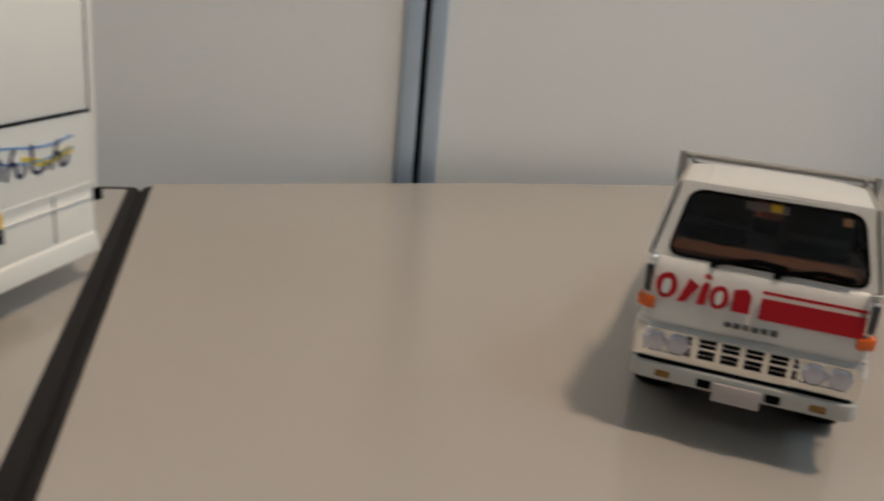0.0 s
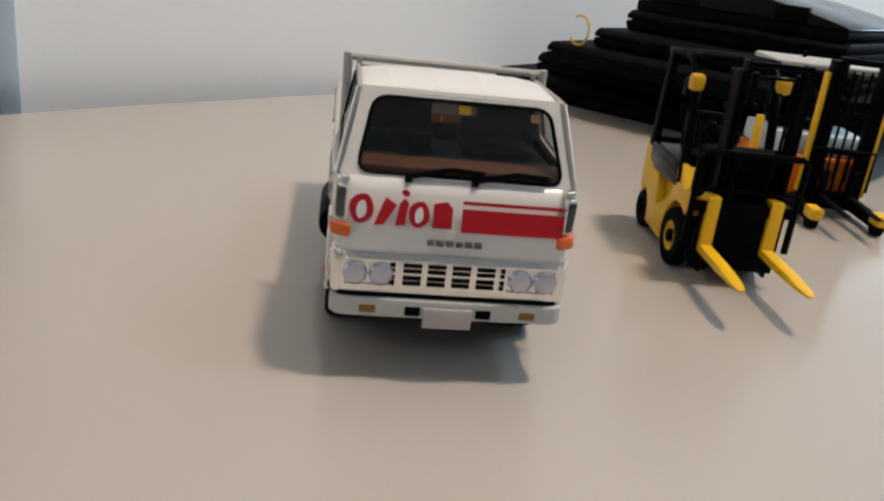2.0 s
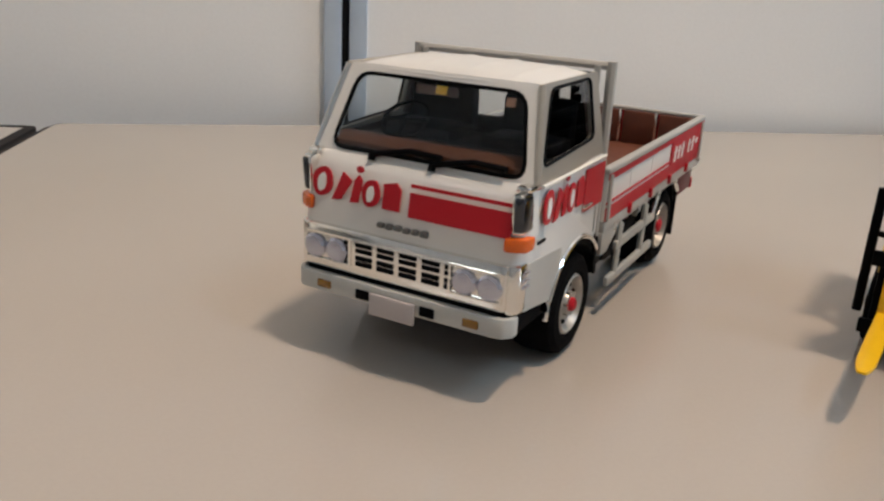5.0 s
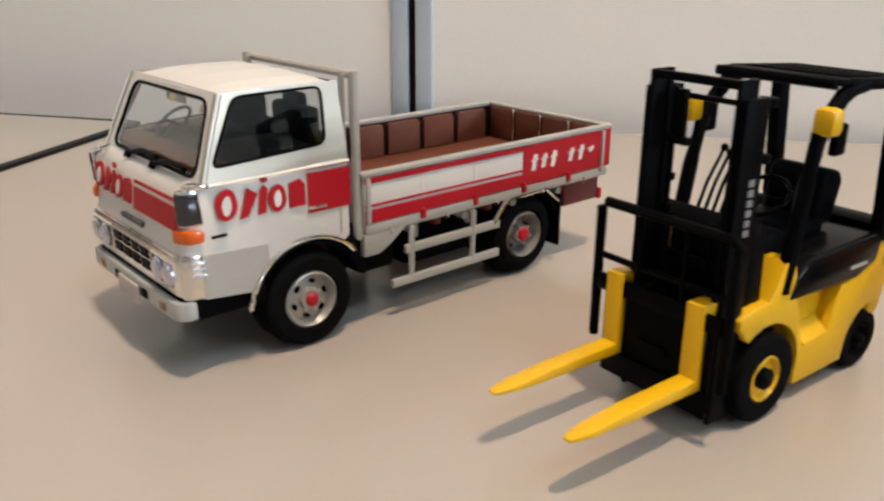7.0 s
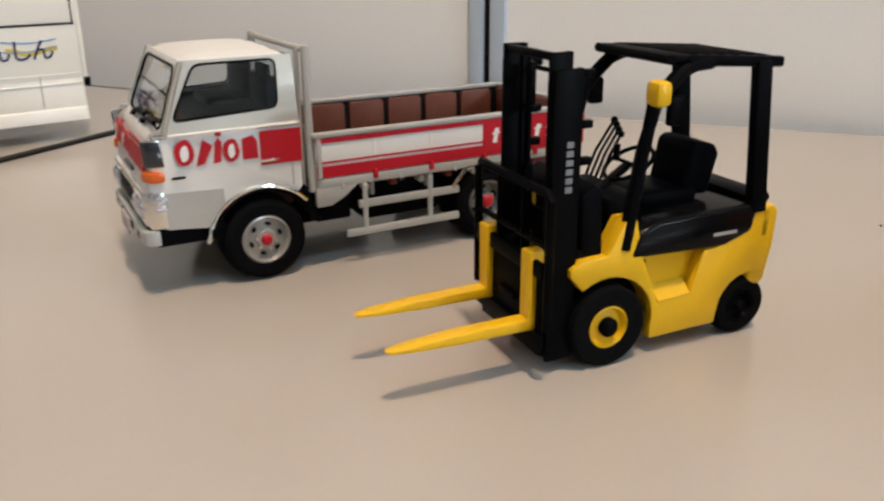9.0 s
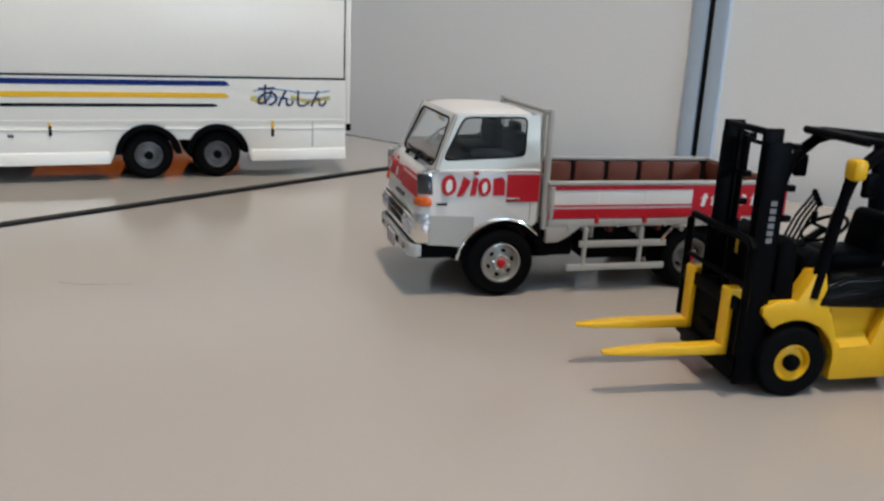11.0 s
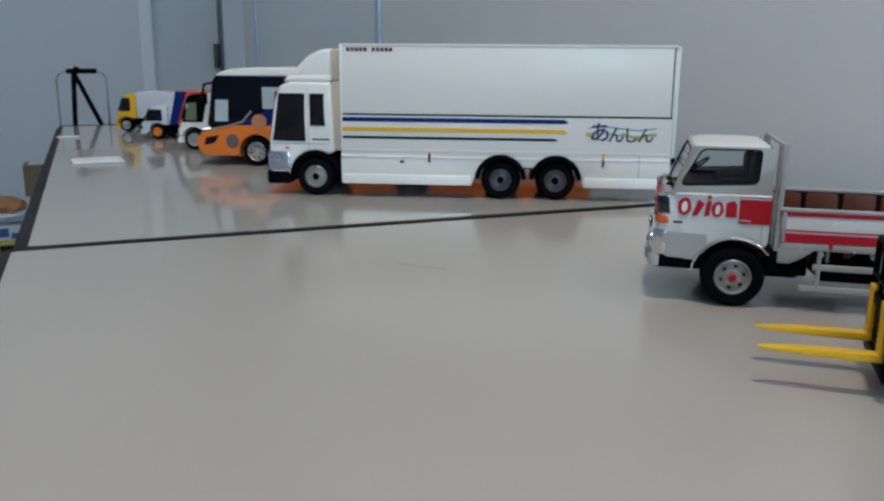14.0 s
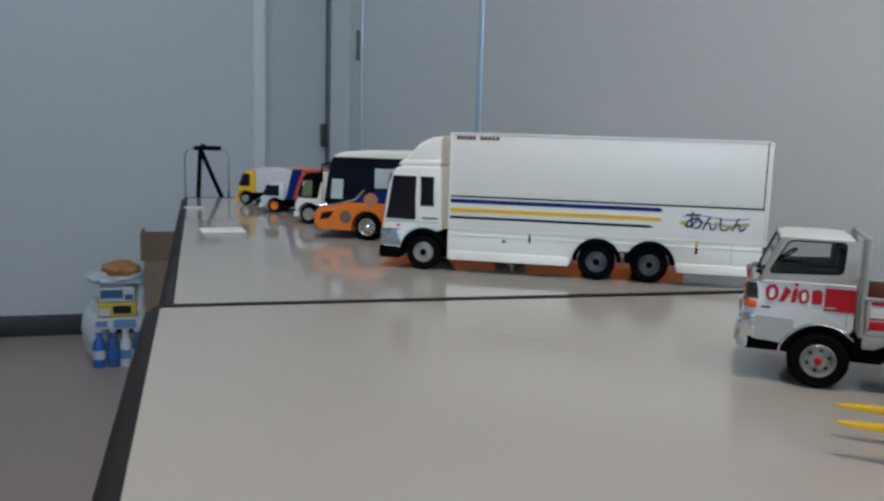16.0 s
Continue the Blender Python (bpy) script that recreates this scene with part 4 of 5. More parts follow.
    part("mast_tie", box(c - 0.0099, c + 0.0099, -0.0100, -0.0090, 0.0340, 0.0375, 0.0004), "black", t)
    part("warning_tag", box(-0.0083, -0.0063, -0.0092, -0.0082, 0.0368, 0.0428, 0.0003), "strap", t, "small yellow tag between the channels")
    part("chain_anchor", merge(box(c - 0.0070, c - 0.0048, -0.0128, -0.0112, 0.0630, 0.0735, 0.0003), box(c - 0.0082, c - 0.0034, -0.0130, -0.0110, 0.0618, 0.0634, 0.0003)), "black", t, "black chain anchor")
    for k in range(6):
        part("printed_mark", box(c + 0.0124, c + 0.0126, -0.0130, -0.0112, 0.0460 + k * 0.0021, 0.0474 + k * 0.0021), "printgrey", t, "small grey printed bar")
    # carriage, backrest, forks
    for z in (0.0105, 0.0285):
        part("carriage_bar", box(-0.0170, 0.0170, -0.0200, -0.0187, z - 0.0020, z + 0.0020, 0.0004), "black", t, "black carriage bar")
    part("carriage_back", box(-0.0150, 0.0150, -0.0190, -0.0180, 0.0060, 0.0270, 0.0003), "black", t, "black carriage plate")
    for s in (1, -1):
        part("carriage_plate", box(s * 0.0050, s * 0.0076, -0.0188, -0.0125, 0.0085, 0.0300, 0.0004), "black", t)
    rest = part("load_backrest", tube([(-0.0180, -0.0186, 0.0140), (-0.0180, -0.0186, 0.0458), (-0.0165, -0.0186, 0.0472), (0.0165, -0.0186, 0.0472), (0.0180, -0.0186, 0.0458), (0.0180, -0.0186, 0.0140)], 0.0012), "black", t, "black load backrest frame")
    part("cross_bar", tube([(-0.0180, -0.0186, 0.0345), (0.0180, -0.0186, 0.0345)], 0.0008), "black", rest)
    for x in (-0.0060, 0.0060):
        part("upright", tube([(x, -0.0188, 0.0300), (x, -0.0188, 0.0470)], 0.0007), "black", rest)
    for x in (-0.0110, 0.0110):
        fk = [(-0.0563, 0.0130), (-0.0563, 0.0137), (-0.0400, 0.0149), (-0.0208, 0.0152), (-0.0208, 0.0322), (-0.0144, 0.0322), (-0.0144, 0.0306), (-0.0164, 0.0300), (-0.0164, 0.0134), (-0.0174, 0.0124), (-0.0400, 0.0124)]
        bm = prism(fk, x - 0.0022, x + 0.0022, "x", 0.0003)
        for y in (-0.0500, -0.0520, -0.0540, -0.0552):
            bmesh.ops.bisect_plane(bm, geom=bm.verts[:] + bm.edges[:] + bm.faces[:], plane_co=(0, y, 0), plane_no=(0, 1, 0))
        for v in bm.verts:
            if v.co.y < -0.048:
                v.co.x = x + (v.co.x - x) * max(0.40, (1 - ((-0.048 - v.co.y) / 0.0090) ** 2) ** 0.5)
        part("fork", bm, "yellow", t, "yellow fork blade")
    for o in t.children_recursive:  # the rear stands a little further back
        for v in o.data.vertices:
            if v.co.y > 0.006:
                v.co.y = 0.006 + (v.co.y - 0.006) * 1.07
    # side panels with a foot pocket
    out_prof = [(y if y < 0.006 else 0.006 + (y - 0.006) * 1.07, z) for y, z in prof]
    notch = out_prof[:7] + [(0.0096, 0.0272), (0.0150, 0.0142), (0.0252, 0.0150), (0.0285, 0.0262)] + out_prof[8:]
    for s in (1, -1):
        part("side_plate", prism(out_prof, s * 0.0100, s * 0.0122, "x"), "yellow", t, "yellow inner side panel")
        part("side_plate", prism(notch, s * 0.0121, s * W, "x", 0.0006), "yellow", t, "yellow side panel with foot pocket")
        part("pocket_floor", slab([(s * 0.0121, 0.0150, 0.0175), (s * 0.0121, 0.0250, 0.0180), (s * 0.0158, 0.0250, 0.0148), (s * 0.0158, 0.0152, 0.0142)], 0.0005), "yellow", t)
    sw = [(0.0066 * math.cos(a), 0.0150 + 0.0058 * math.sin(a), 0.0468 + 0.0034 * math.sin(a)) for a in [2 * math.pi * k / 22 for k in range(22)]]
    part("steering_wheel", merge(tube(sw, 0.0006, 6, True), tube([(0, 0.0050, 0.0400), (0, 0.0150, 0.0465)], 0.0012), tube([(-0.006, 0.0150, 0.0468), (0.006, 0.0150, 0.0468)], 0.0005), cyl((-0.004, 0.014, 0.0468), (-0.004, 0.014, 0.0510), 0.0009, 10)), "black", t, "black steering wheel with knob")
    for k in range(4):
        x = -0.0148 + 0.0022 * k
        tip = (x, 0.0205 - 0.0008 * k, 0.0548 - 0.0008 * k)
        knob = bmesh.new()
        bmesh.ops.create_uvsphere(knob, u_segments=10, v_segments=8, radius=0.0010, matrix=Matrix.Translation(tip))
        part("lever", merge(tube([(x, 0.0120, 0.0400), (x, 0.0150, 0.0470), tip], 0.00045, 6), knob), "black", t, "thin control lever with a knob")
    part("console", box(-0.0150, 0.0090, 0.0030, 0.0135, 0.0330, 0.0412, 0.0018), "satin", t, "black console under the wheel")
    # overhead guard
    for s in (1, -1):
        curve = [(s * 0.0150, 0.0040, 0.0300), (s * 0.0150, 0.0053, 0.0380), (s * 0.0148, 0.0076, 0.0528), (s * 0.0146, 0.0102, 0.0640), (s * 0.0145, 0.0138, 0.0683), (s * 0.0144, 0.0176, 0.0716), (s * 0.0143, 0.0217, 0.0730), (s * 0.0142, 0.0260, 0.0732)]
        part("front_post", tube(curve, 0.0018, 10), "satin", t, "black guard post")
        part("rear_post", prism([(0.0424, 0.0340), (0.0474, 0.0340), (0.0434, 0.0728), (0.0388, 0.0728)], s * 0.0134, s * 0.0164, "x", 0.0006), "satin", t, "black guard post")
        d, h = (0.0, 0.0002) if s > 0 else (-0.0030, -0.0012)
        part("lamp", box(s * 0.0162 - 0.0026, s * 0.0162 + 0.0026, 0.0077 + d, 0.0122 + d, 0.0640 + h, 0.0700 + h, 0.0014), "yellow", t, "yellow work lamp")
        part("lamp_stay", tube([(s * 0.0150, 0.0085 + d * 0.5, 0.0640 + h), (s * 0.0160, 0.0098 + d, 0.0672 + h)], 0.0008, 8), "satin", t)
        part("wing_mirror", box(s * 0.0152, s * 0.0174, 0.0128, 0.0170, 0.0594, 0.0664, 0.0008), "black", t, "small black mirror")
        part("guard_rib", box(s * 0.0140, s * 0.0156, 0.0185, 0.0478, 0.0718, 0.0745, 0.0007), "satin", t, "black guard edge")
    part("guard_roof", prism(rounded_rect(-0.0152, 0.0152, 0.0128, 0.0476, 0.003), 0.0728, 0.0743, "z", 0.0005), "satin", t, "black overhead guard roof")
    for k in range(6):
        part("guard_slat", box(-0.0130, 0.0130, 0.0215 + k * 0.0042, 0.0230 + k * 0.0042, 0.0743, 0.0747, 0.0002), "satin", t)
    part("guard_front", tube([(-0.0146, 0.0138, 0.0732), (0.0146, 0.0138, 0.0732)], 0.0012, 10), "satin", t)
    for o in t.children:  # the guard roof falls a little to the rear
        if o.name.split(".")[0] in ("guard_roof", "guard_slat", "guard_rib", "guard_front"):
            for v in o.data.vertices:
                v.co.z += 0.0012 - (v.co.y - 0.0128) * 0.066
    part("brake_lamp", box(-0.004, 0.004, -0.0200, -0.0180, 0.0165, 0.0185, 0.0003), "satin", t)
    return t


forklift()


def box_truck():
    """The long white van-bodied truck."""
    a = radians(27.7)
    ox, oy = -0.276 - 0.036 * math.cos(a), 0.121 + 0.036 * math.sin(a)
    t = thing("model_box_truck", pose(ox, oy, 0, 0, 0, -27.7) @ Matrix.Scale(1.01, 4), "long white scale model box truck with blue, yellow and black stripes", "model truck", "model vehicles on the tables")
    X = 0.039
    part("cargo_body", box(-X, X, 0.0207, 0.2600, 0.0330, 0.1113, 0.0006), "cream", t, "white cargo body")
    part("wing_panel", box(X - 0.001, X + 0.0006, 0.0215, 0.2575, 0.0622, 0.1105, 0.0003), "cream", t, "white upper wing panel")
    part("wing_joint", box(X - 0.001, X + 0.0003, 0.0215, 0.2590, 0.0608, 0.0618), "satin", t)
    part("wing_joint", box(X - 0.001, X + 0.0003, 0.2580, 0.2588, 0.0618, 0.1105), "satin", t)
    part("door_edge", box(-X, X, 0.2600, 0.2625, 0.0300, 0.1105, 0.0006), "cream", t, "white rear doors")
    for s in (1, -1):
        skirt = [(0.0200, 0.0105), (0.1170, 0.0105), (0.1190, 0.0160)] + arc(0.1383, 0.0145, 0.0185, 172, 30, 10) + [(0.1584, 0.0240)] + arc(0.1785, 0.0145, 0.0185, 150, 8, 10) + [(0.1985, 0.0105), (0.2600, 0.0105), (0.2600, 0.0345), (0.0200, 0.0345)]
        part("side_skirt", prism(skirt, s * (X - 0.003), s * (X - 0.0004), "x", 0.0003), "cream", t, "white side skirt")
        part("skirt_fold", box(s * (X - 0.001), s * (X + 0.0003), 0.0215, 0.2590, 0.0300, 0.0308, 0.0002), "cream", t)
        part("skirt_fold", box(s * (X - 0.001), s * (X + 0.0003), 0.0215, 0.2590, 0.0352, 0.0358, 0.0002), "cream", t)
        for y in (0.1383, 0.1785):
            part("arch_lip", prism(arc(y, 0.0145, 0.0190, 4, 176, 14) + arc(y, 0.0145, 0.0156, 176, 4, 14), s * 0.0160, s * (X + 0.0012), "x", 0.0003), "satin", t, "black wheel arch")
            wheel(t, s * 0.0180, s * 0.0375, y, 0.0145, 0.0082, "alloy", "satin", 0.0050, 0, hub_r=0.0026)
        wheel(t, s * 0.0250, s * 0.0375, 0.0, 0.0145, 0.0082, "silver", "satin", 0.0020, 0, hub_r=0.0026)
        part("side_marker", box(s * (X - 0.001), s * (X + 0.0006), 0.0850, 0.0866, 0.0270, 0.0325), "satin", t)
        part("side_marker", box(s * (X - 0.001), s * (X + 0.0006), 0.2115, 0.2131, 0.0255, 0.0300), "satin", t)
        part("side_marker", box(s * (X - 0.001), s * (X + 0.0006), 0.2115, 0.2131, 0.0302, 0.0350), "yellow", t, "small yellow side marker")
        part("side_marker", box(s * (X - 0.001), s * (X + 0.0006), 0.0850, 0.0866, 0.0327, 0.0345), "yellow", t, "small yellow side marker")
        for y in (0.030, 0.104, 0.204):
            part("skirt_bolt", cyl((s * (X - 0.001), y, 0.0135), (s * (X + 0.0003), y, 0.0135), 0.0009, 10), "silver", t)
        for y0_, y1_ in ((0.0210, 0.1165), (0.1990, 0.2598)):
            part("skirt_lip", prism([(s * (X - 0.0010), 0.0180), (s * (X + 0.0004), 0.0168), (s * (X + 0.0016), 0.0104), (s * (X - 0.0010), 0.0104)], y0_, y1_, "y", 0.0003), "cream", t, "flared white skirt edge")
        part("skirt_mark", box(s * (X - 0.001), s * (X + 0.0003), 0.0640, 0.0672, 0.0262, 0.0280, 0.0001), "intake", t, "small dark skirt plate")
        for y_ in (0.2380,):
            part("skirt_joint", box(s * (X - 0.001), s * (X + 0.0002), y_ - 0.0002, y_ + 0.0002, 0.0185, 0.0345), "grey", t)
        part("body_corner", box(s * (X - 0.002), s * (X + 0.0010), 0.0200, 0.0216, 0.0345, 0.1113, 0.0004), "cream", t)
        part("roof_rail", box(s * (X - 0.002), s * (X + 0.0012), 0.0216, 0.2600, 0.1100, 0.1116, 0.0004), "cream", t)
        part("rear_buffer", box(s * (X - 0.004), s * (X + 0.0012), 0.2600, 0.2632, 0.0285, 0.0330, 0.0004), "black", t)
    part("chassis", box(-0.015, 0.015, -0.025, 0.255, 0.0200, 0.0330, 0.001), "satin", t, "dark chassis frame")
    for y in (0.0, 0.1383, 0.1785):
        part("axle", cyl((-0.025, y, 0.0145), (0.025, y, 0.0145), 0.003, 12), "satin", t)
    # stripes and the printed badge
    sx = X + 0.0001
    for z0, z1, y1, m_ in ((0.0562, 0.0592, 0.1865, "blue"), (0.0490, 0.0520, 0.1860, "yellow"), (0.0437, 0.0455, 0.1795, "satin")):
        marks(t, "stripe", [[(0.0208, z0), (y1 - 0.003, z0), (y1, z0 + 0.0007), (y1 - 0.003, z1), (0.0208, z1)]], sx, m_)
    wave = lambda y0, y1, z, h, p: [(y0 + (y1 - y0) * k / 12, z + 0.0011 * math.sin(k * 0.55 + p)) for k in range(13)] + [(y0 + (y1 - y0) * k / 12, z + h + 0.0011 * math.sin(k * 0.55 + p)) for k in range(12, -1, -1)]
    marks(t, "badge_wave", [wave(0.2005, 0.2490, 0.0532, 0.0007, 0.0), wave(0.2010, 0.2490, 0.0488, 0.0006, 0.6)], sx, "skyprint")
    marks(t, "badge_wave", [wave(0.1990, 0.2060, 0.0468, 0.0026, 0.3), wave(0.2240, 0.2490, 0.0470, 0.0024, 1.6)], sx - 0.00005, "packyellow")
    for sign, size, y, z in (("あ", 0.0152, 0.2090, 0.0452), ("ん", 0.0118, 0.2205, 0.0446), ("し", 0.0118, 0.2310, 0.0446), ("ん", 0.0118, 0.2415, 0.0446)):
        word = bpy.data.curves.new("badge", "FONT")
        word.body, word.size, word.extrude, word.offset = sign, size, 0.0001, 0.00012
        word.align_x = "CENTER"
        word_ob = new("badge_word", word)
        word_ob.matrix_world = pose(0, 0, 0)
        bpy.context.view_layer.update()
        word_me = bpy.data.meshes.new_from_object(word_ob.evaluated_get(bpy.context.evaluated_depsgraph_get()))
        bpy.data.objects.remove(word_ob)
        bm = bmesh.new()
        bm.from_mesh(word_me)
        bm.transform(Matrix.Translation((sx + 0.0003, y, z)) @ Matrix(((0, 0, 1, 0), (1, 0, 0, 0), (0, 1, 0, 0), (0, 0, 0, 1))))
        part("badge_word", bm, "navyprint", t, "navy blue brushed lettering")
    for k in range(11):
        if k != 5:
            y = 0.0255 + k * 0.0031
            marks(t, "printed_mark", [[(y, 0.1062), (y + 0.0024, 0.1062), (y + 0.0024, 0.1088), (y, 0.1088)]], X + 0.0007, "redbrown")
    # cab
    cab = [(-0.0335, 0.0130), (-0.0350, 0.0220), (-0.0345, 0.0400), (-0.0300, 0.0700), (-0.0255, 0.0815), (-0.0180, 0.0840), (0.0130, 0.0840), (0.0150, 0.0330)] + arc(0, 0.0145, 0.0190, 60, 172, 12) + [(-0.0195, 0.0130)]
    part("cab_body", prism(cab, -0.0375, 0.0375, "x", 0.0022, 3), "cream", t, "white cab")
    part("roof_spoiler", prism([(-0.0210, 0.0835), (-0.0150, 0.0930), (-0.0060, 0.1020), (0.0040, 0.1070), (0.0130, 0.1085), (0.0130, 0.0835)], -0.0340, 0.0340, "x", 0.0035, 3), "cream", t, "rounded white roof spoiler")
    part("spoiler_step", prism([(-0.0235, 0.0838), (-0.0205, 0.0885), (0.0130, 0.0895), (0.0130, 0.0838)], -0.0352, 0.0352, "x", 0.0020, 3), "cream", t, "white lower spoiler step")
    part("engine_intake", box(-0.0335, 0.0335, 0.0128, 0.0200, 0.0855, 0.1075, 0.0008), "beige", t, "beige panel behind the spoiler")
    part("cab_extender", box(-0.0345, 0.0365, 0.0131, 0.0195, 0.0340, 0.0850, 0.0010), "beige", t, "beige side fairing")
    for s in (1, -1):
        win = [(-0.0312, 0.0415), (-0.0073, 0.0410), (-0.0073, 0.0755), (-0.0258, 0.0755)]
        q = [(-0.0028, 0.0525), (0.0075, 0.0525), (0.0072, 0.0755), (-0.0028, 0.0755)]
        for w_, lab in ((win, "dark door window"), (q, "dark quarter window")):
            part("side_window", prism(w_, s * 0.0370, s * 0.0379, "x", 0.0004), "darkglass", t, lab)
            part("window_seal", tube([(s * 0.0378, y, z) for y, z in w_], 0.0006, 6, True), "black", t)
        part("door_handle", box(s * 0.0372, s * 0.0380, -0.0020, 0.0110, 0.0418, 0.0428, 0.0003), "black", t)
        part("door_gap", box(s * 0.0370, s * 0.0376, -0.0050, -0.0046, 0.0350, 0.0800), "grey", t)
        part("corner_lamp", box(s * 0.0335, s * 0.0384, -0.0362, -0.0190, 0.0185, 0.0335, 0.0020), "silverblue", t, "silver corner lamp panel")
        part("lamp_lens", box(s * 0.0375, s * 0.0387, -0.0345, -0.0260, 0.0255, 0.0310, 0.0010), "lens", t, "clear headlamp lens")
        part("arch_lip", prism(arc(0, 0.0145, 0.0196, 8, 178, 16) + arc(0, 0.0145, 0.0158, 178, 8, 16), s * 0.0240, s * 0.0384, "x", 0.0004), "black", t, "black front wheel arch")
        part("cab_step", box(s * 0.0335, s * 0.0380, -0.0195, -0.0170, 0.0105, 0.0200, 0.0006), "black", t, "black cab step")
        part("side_repeater", box(s * 0.0374, s * 0.0382, -0.0225, -0.0195, 0.0350, 0.0366, 0.0003), "amber", t, "small amber repeater lamp")
        part("waist_line", box(s * 0.0370, s * 0.0378, -0.0330, 0.0120, 0.0388, 0.0392), "grey", t)
        part("door_mirror", merge(box(s * 0.0400, s * 0.0440, -0.0360, -0.0335, 0.0560, 0.0760, 0.0008), tube([(s * 0.0350, -0.0280, 0.0780), (s * 0.0420, -0.0350, 0.0770)], 0.0006)), "black", t) if s < 0 else None
    part("windscreen", prism([(-0.0338, 0.0440), (-0.0290, 0.0765), (-0.0302, 0.0768), (-0.0350, 0.0442)], -0.0335, 0.0335, "x", 0.0004), "darkglass", t, "dark windscreen")
    part("roof_gap", box(-0.0345, 0.0345, -0.0205, 0.0128, 0.0836, 0.0842), "grey", t)
    part("bumper", box(-0.0380, 0.0380, -0.0372, -0.0195, 0.0085, 0.0188, 0.0018), "black", t, "black front bumper")
    return t


box_truck()


def coach():
    a = radians(27.5)
    ox, oy = -0.4545 - 0.0375 * math.cos(a), 0.1085 + 0.0375 * math.sin(a)
    t = thing("model_coach", pose(ox, oy, 0, 0, 0, -27.5), "scale model coach, orange below, navy above, with white roof", "model bus", "model vehicles on the tables")
    X, L, rear = 0.0385, 0.315, 0.149
    low = [(-0.0500, 0.0100), (-0.0555, 0.0150), (-0.0568, 0.0250), (-0.0520, 0.0315), (-0.0440, 0.0350), (-0.0200, 0.0385), (L, 0.0385), (L, 0.0090), (rear + 0.015, 0.0090)] + arc(rear, 0.0138, 0.0165, -15, 195, 12) + [(0.0175, 0.0090)] + arc(0, 0.0138, 0.0165, -15, 195, 12) + [(-0.0175, 0.0100)]
    part("lower_body", prism(low, -X, X, "x", 0.0018), "orange", t, "orange lower body")
    mid_ = [(-0.0455, 0.0345), (-0.0425, 0.0530), (-0.0395, 0.0800), (-0.0360, 0.0845), (L, 0.0845), (L, 0.0380), (-0.0200, 0.0380)]
    part("upper_body", prism(mid_, -X + 0.0006, X - 0.0006, "x", 0.0016), "navy", t, "navy blue upper body")
    part("roof", prism([(-0.0370, 0.0835), (-0.0330, 0.0875), (-0.0200, 0.0905), (0.0100, 0.0915), (L, 0.0915), (L, 0.0835)], -X + 0.0003, X - 0.0003, "x", 0.0030, 3), "cream", t, "white roof")
    for s in (1, -1):
        part("belt_panel", prism([(-0.0200, 0.0386), (0.010, 0.0520), (L - 0.004, 0.0520), (L - 0.004, 0.0386)], s * (X - 0.0015), s * (X - 0.0002), "x"), "blue", t, "blue belt panel")
        part("chrome_sweep", tube([(s * X, -0.0500, 0.0335), (s * X, -0.0300, 0.0370), (s * X, -0.0120, 0.0420), (s * X, -0.0030, 0.0520)], 0.0012), "chrome", t, "chrome sweep line")
        part("side_window", prism([(-0.0385, 0.0420), (-0.0260, 0.0420), (-0.0250, 0.0620), (-0.0370, 0.0620)], s * (X - 0.001), s * (X + 0.0002), "x"), "paleglass", t, "pale front side pane")
        for k in range(7):
            y = 0.0080 + k * 0.042
            part("side_window", prism([(y, 0.0540), (y + 0.020, 0.0540), (y + 0.020, 0.0740), (y, 0.0740)], s * (X - 0.001), s * (X + 0.0002), "x"), "paleglass" if k % 3 == 0 else "darkglass", t, "side pane")
        part("headlamp", prism([(-0.0500, 0.0195), (-0.0400, 0.0215), (-0.0350, 0.0290), (-0.0480, 0.0270)], s * (X - 0.001), s * (X + 0.0003), "x"), "darkglass", t, "slanted dark headlamp")
        part("printed_disc", prism(oval(-0.0225, 0.0235, 0.0062, 0.0068), s * (X - 0.001), s * (X + 0.0003), "x"), "greyprint", t, "grey round printed badge")
        part("printed_patch", prism(oval(0.0040, 0.0420, 0.0072, 0.0070), s * (X - 0.001), s * (X + 0.0003), "x"), "tanshape", t, "tan round printed patch")
        for y, rim in ((0.0, "chrome"), (rear, "alloy")):
            wheel(t, s * 0.0200, s * 0.0375, y, 0.0138, 0.0088 if rim == "chrome" else 0.0060, rim, rim, 0.0014, 8, hub_r=0.0030)
    part("windscreen", prism([(-0.0470, 0.0380), (-0.0405, 0.0800), (-0.0390, 0.0800), (-0.0440, 0.0380)], -0.0350, 0.0350, "x", 0.0004), "darkglass", t, "wide dark windscreen")
    part("mirror_arm", tube([(0.0300, -0.0390, 0.0780), (0.0360, -0.0480, 0.0760), (0.0380, -0.0500, 0.0640)], 0.0012), "black", t, "black mirror arm")
    for y in (0.0, rear):
        part("axle", cyl((-0.025, y, 0.0138), (0.025, y, 0.0138), 0.003, 12), "satin", t)
    return t


coach()


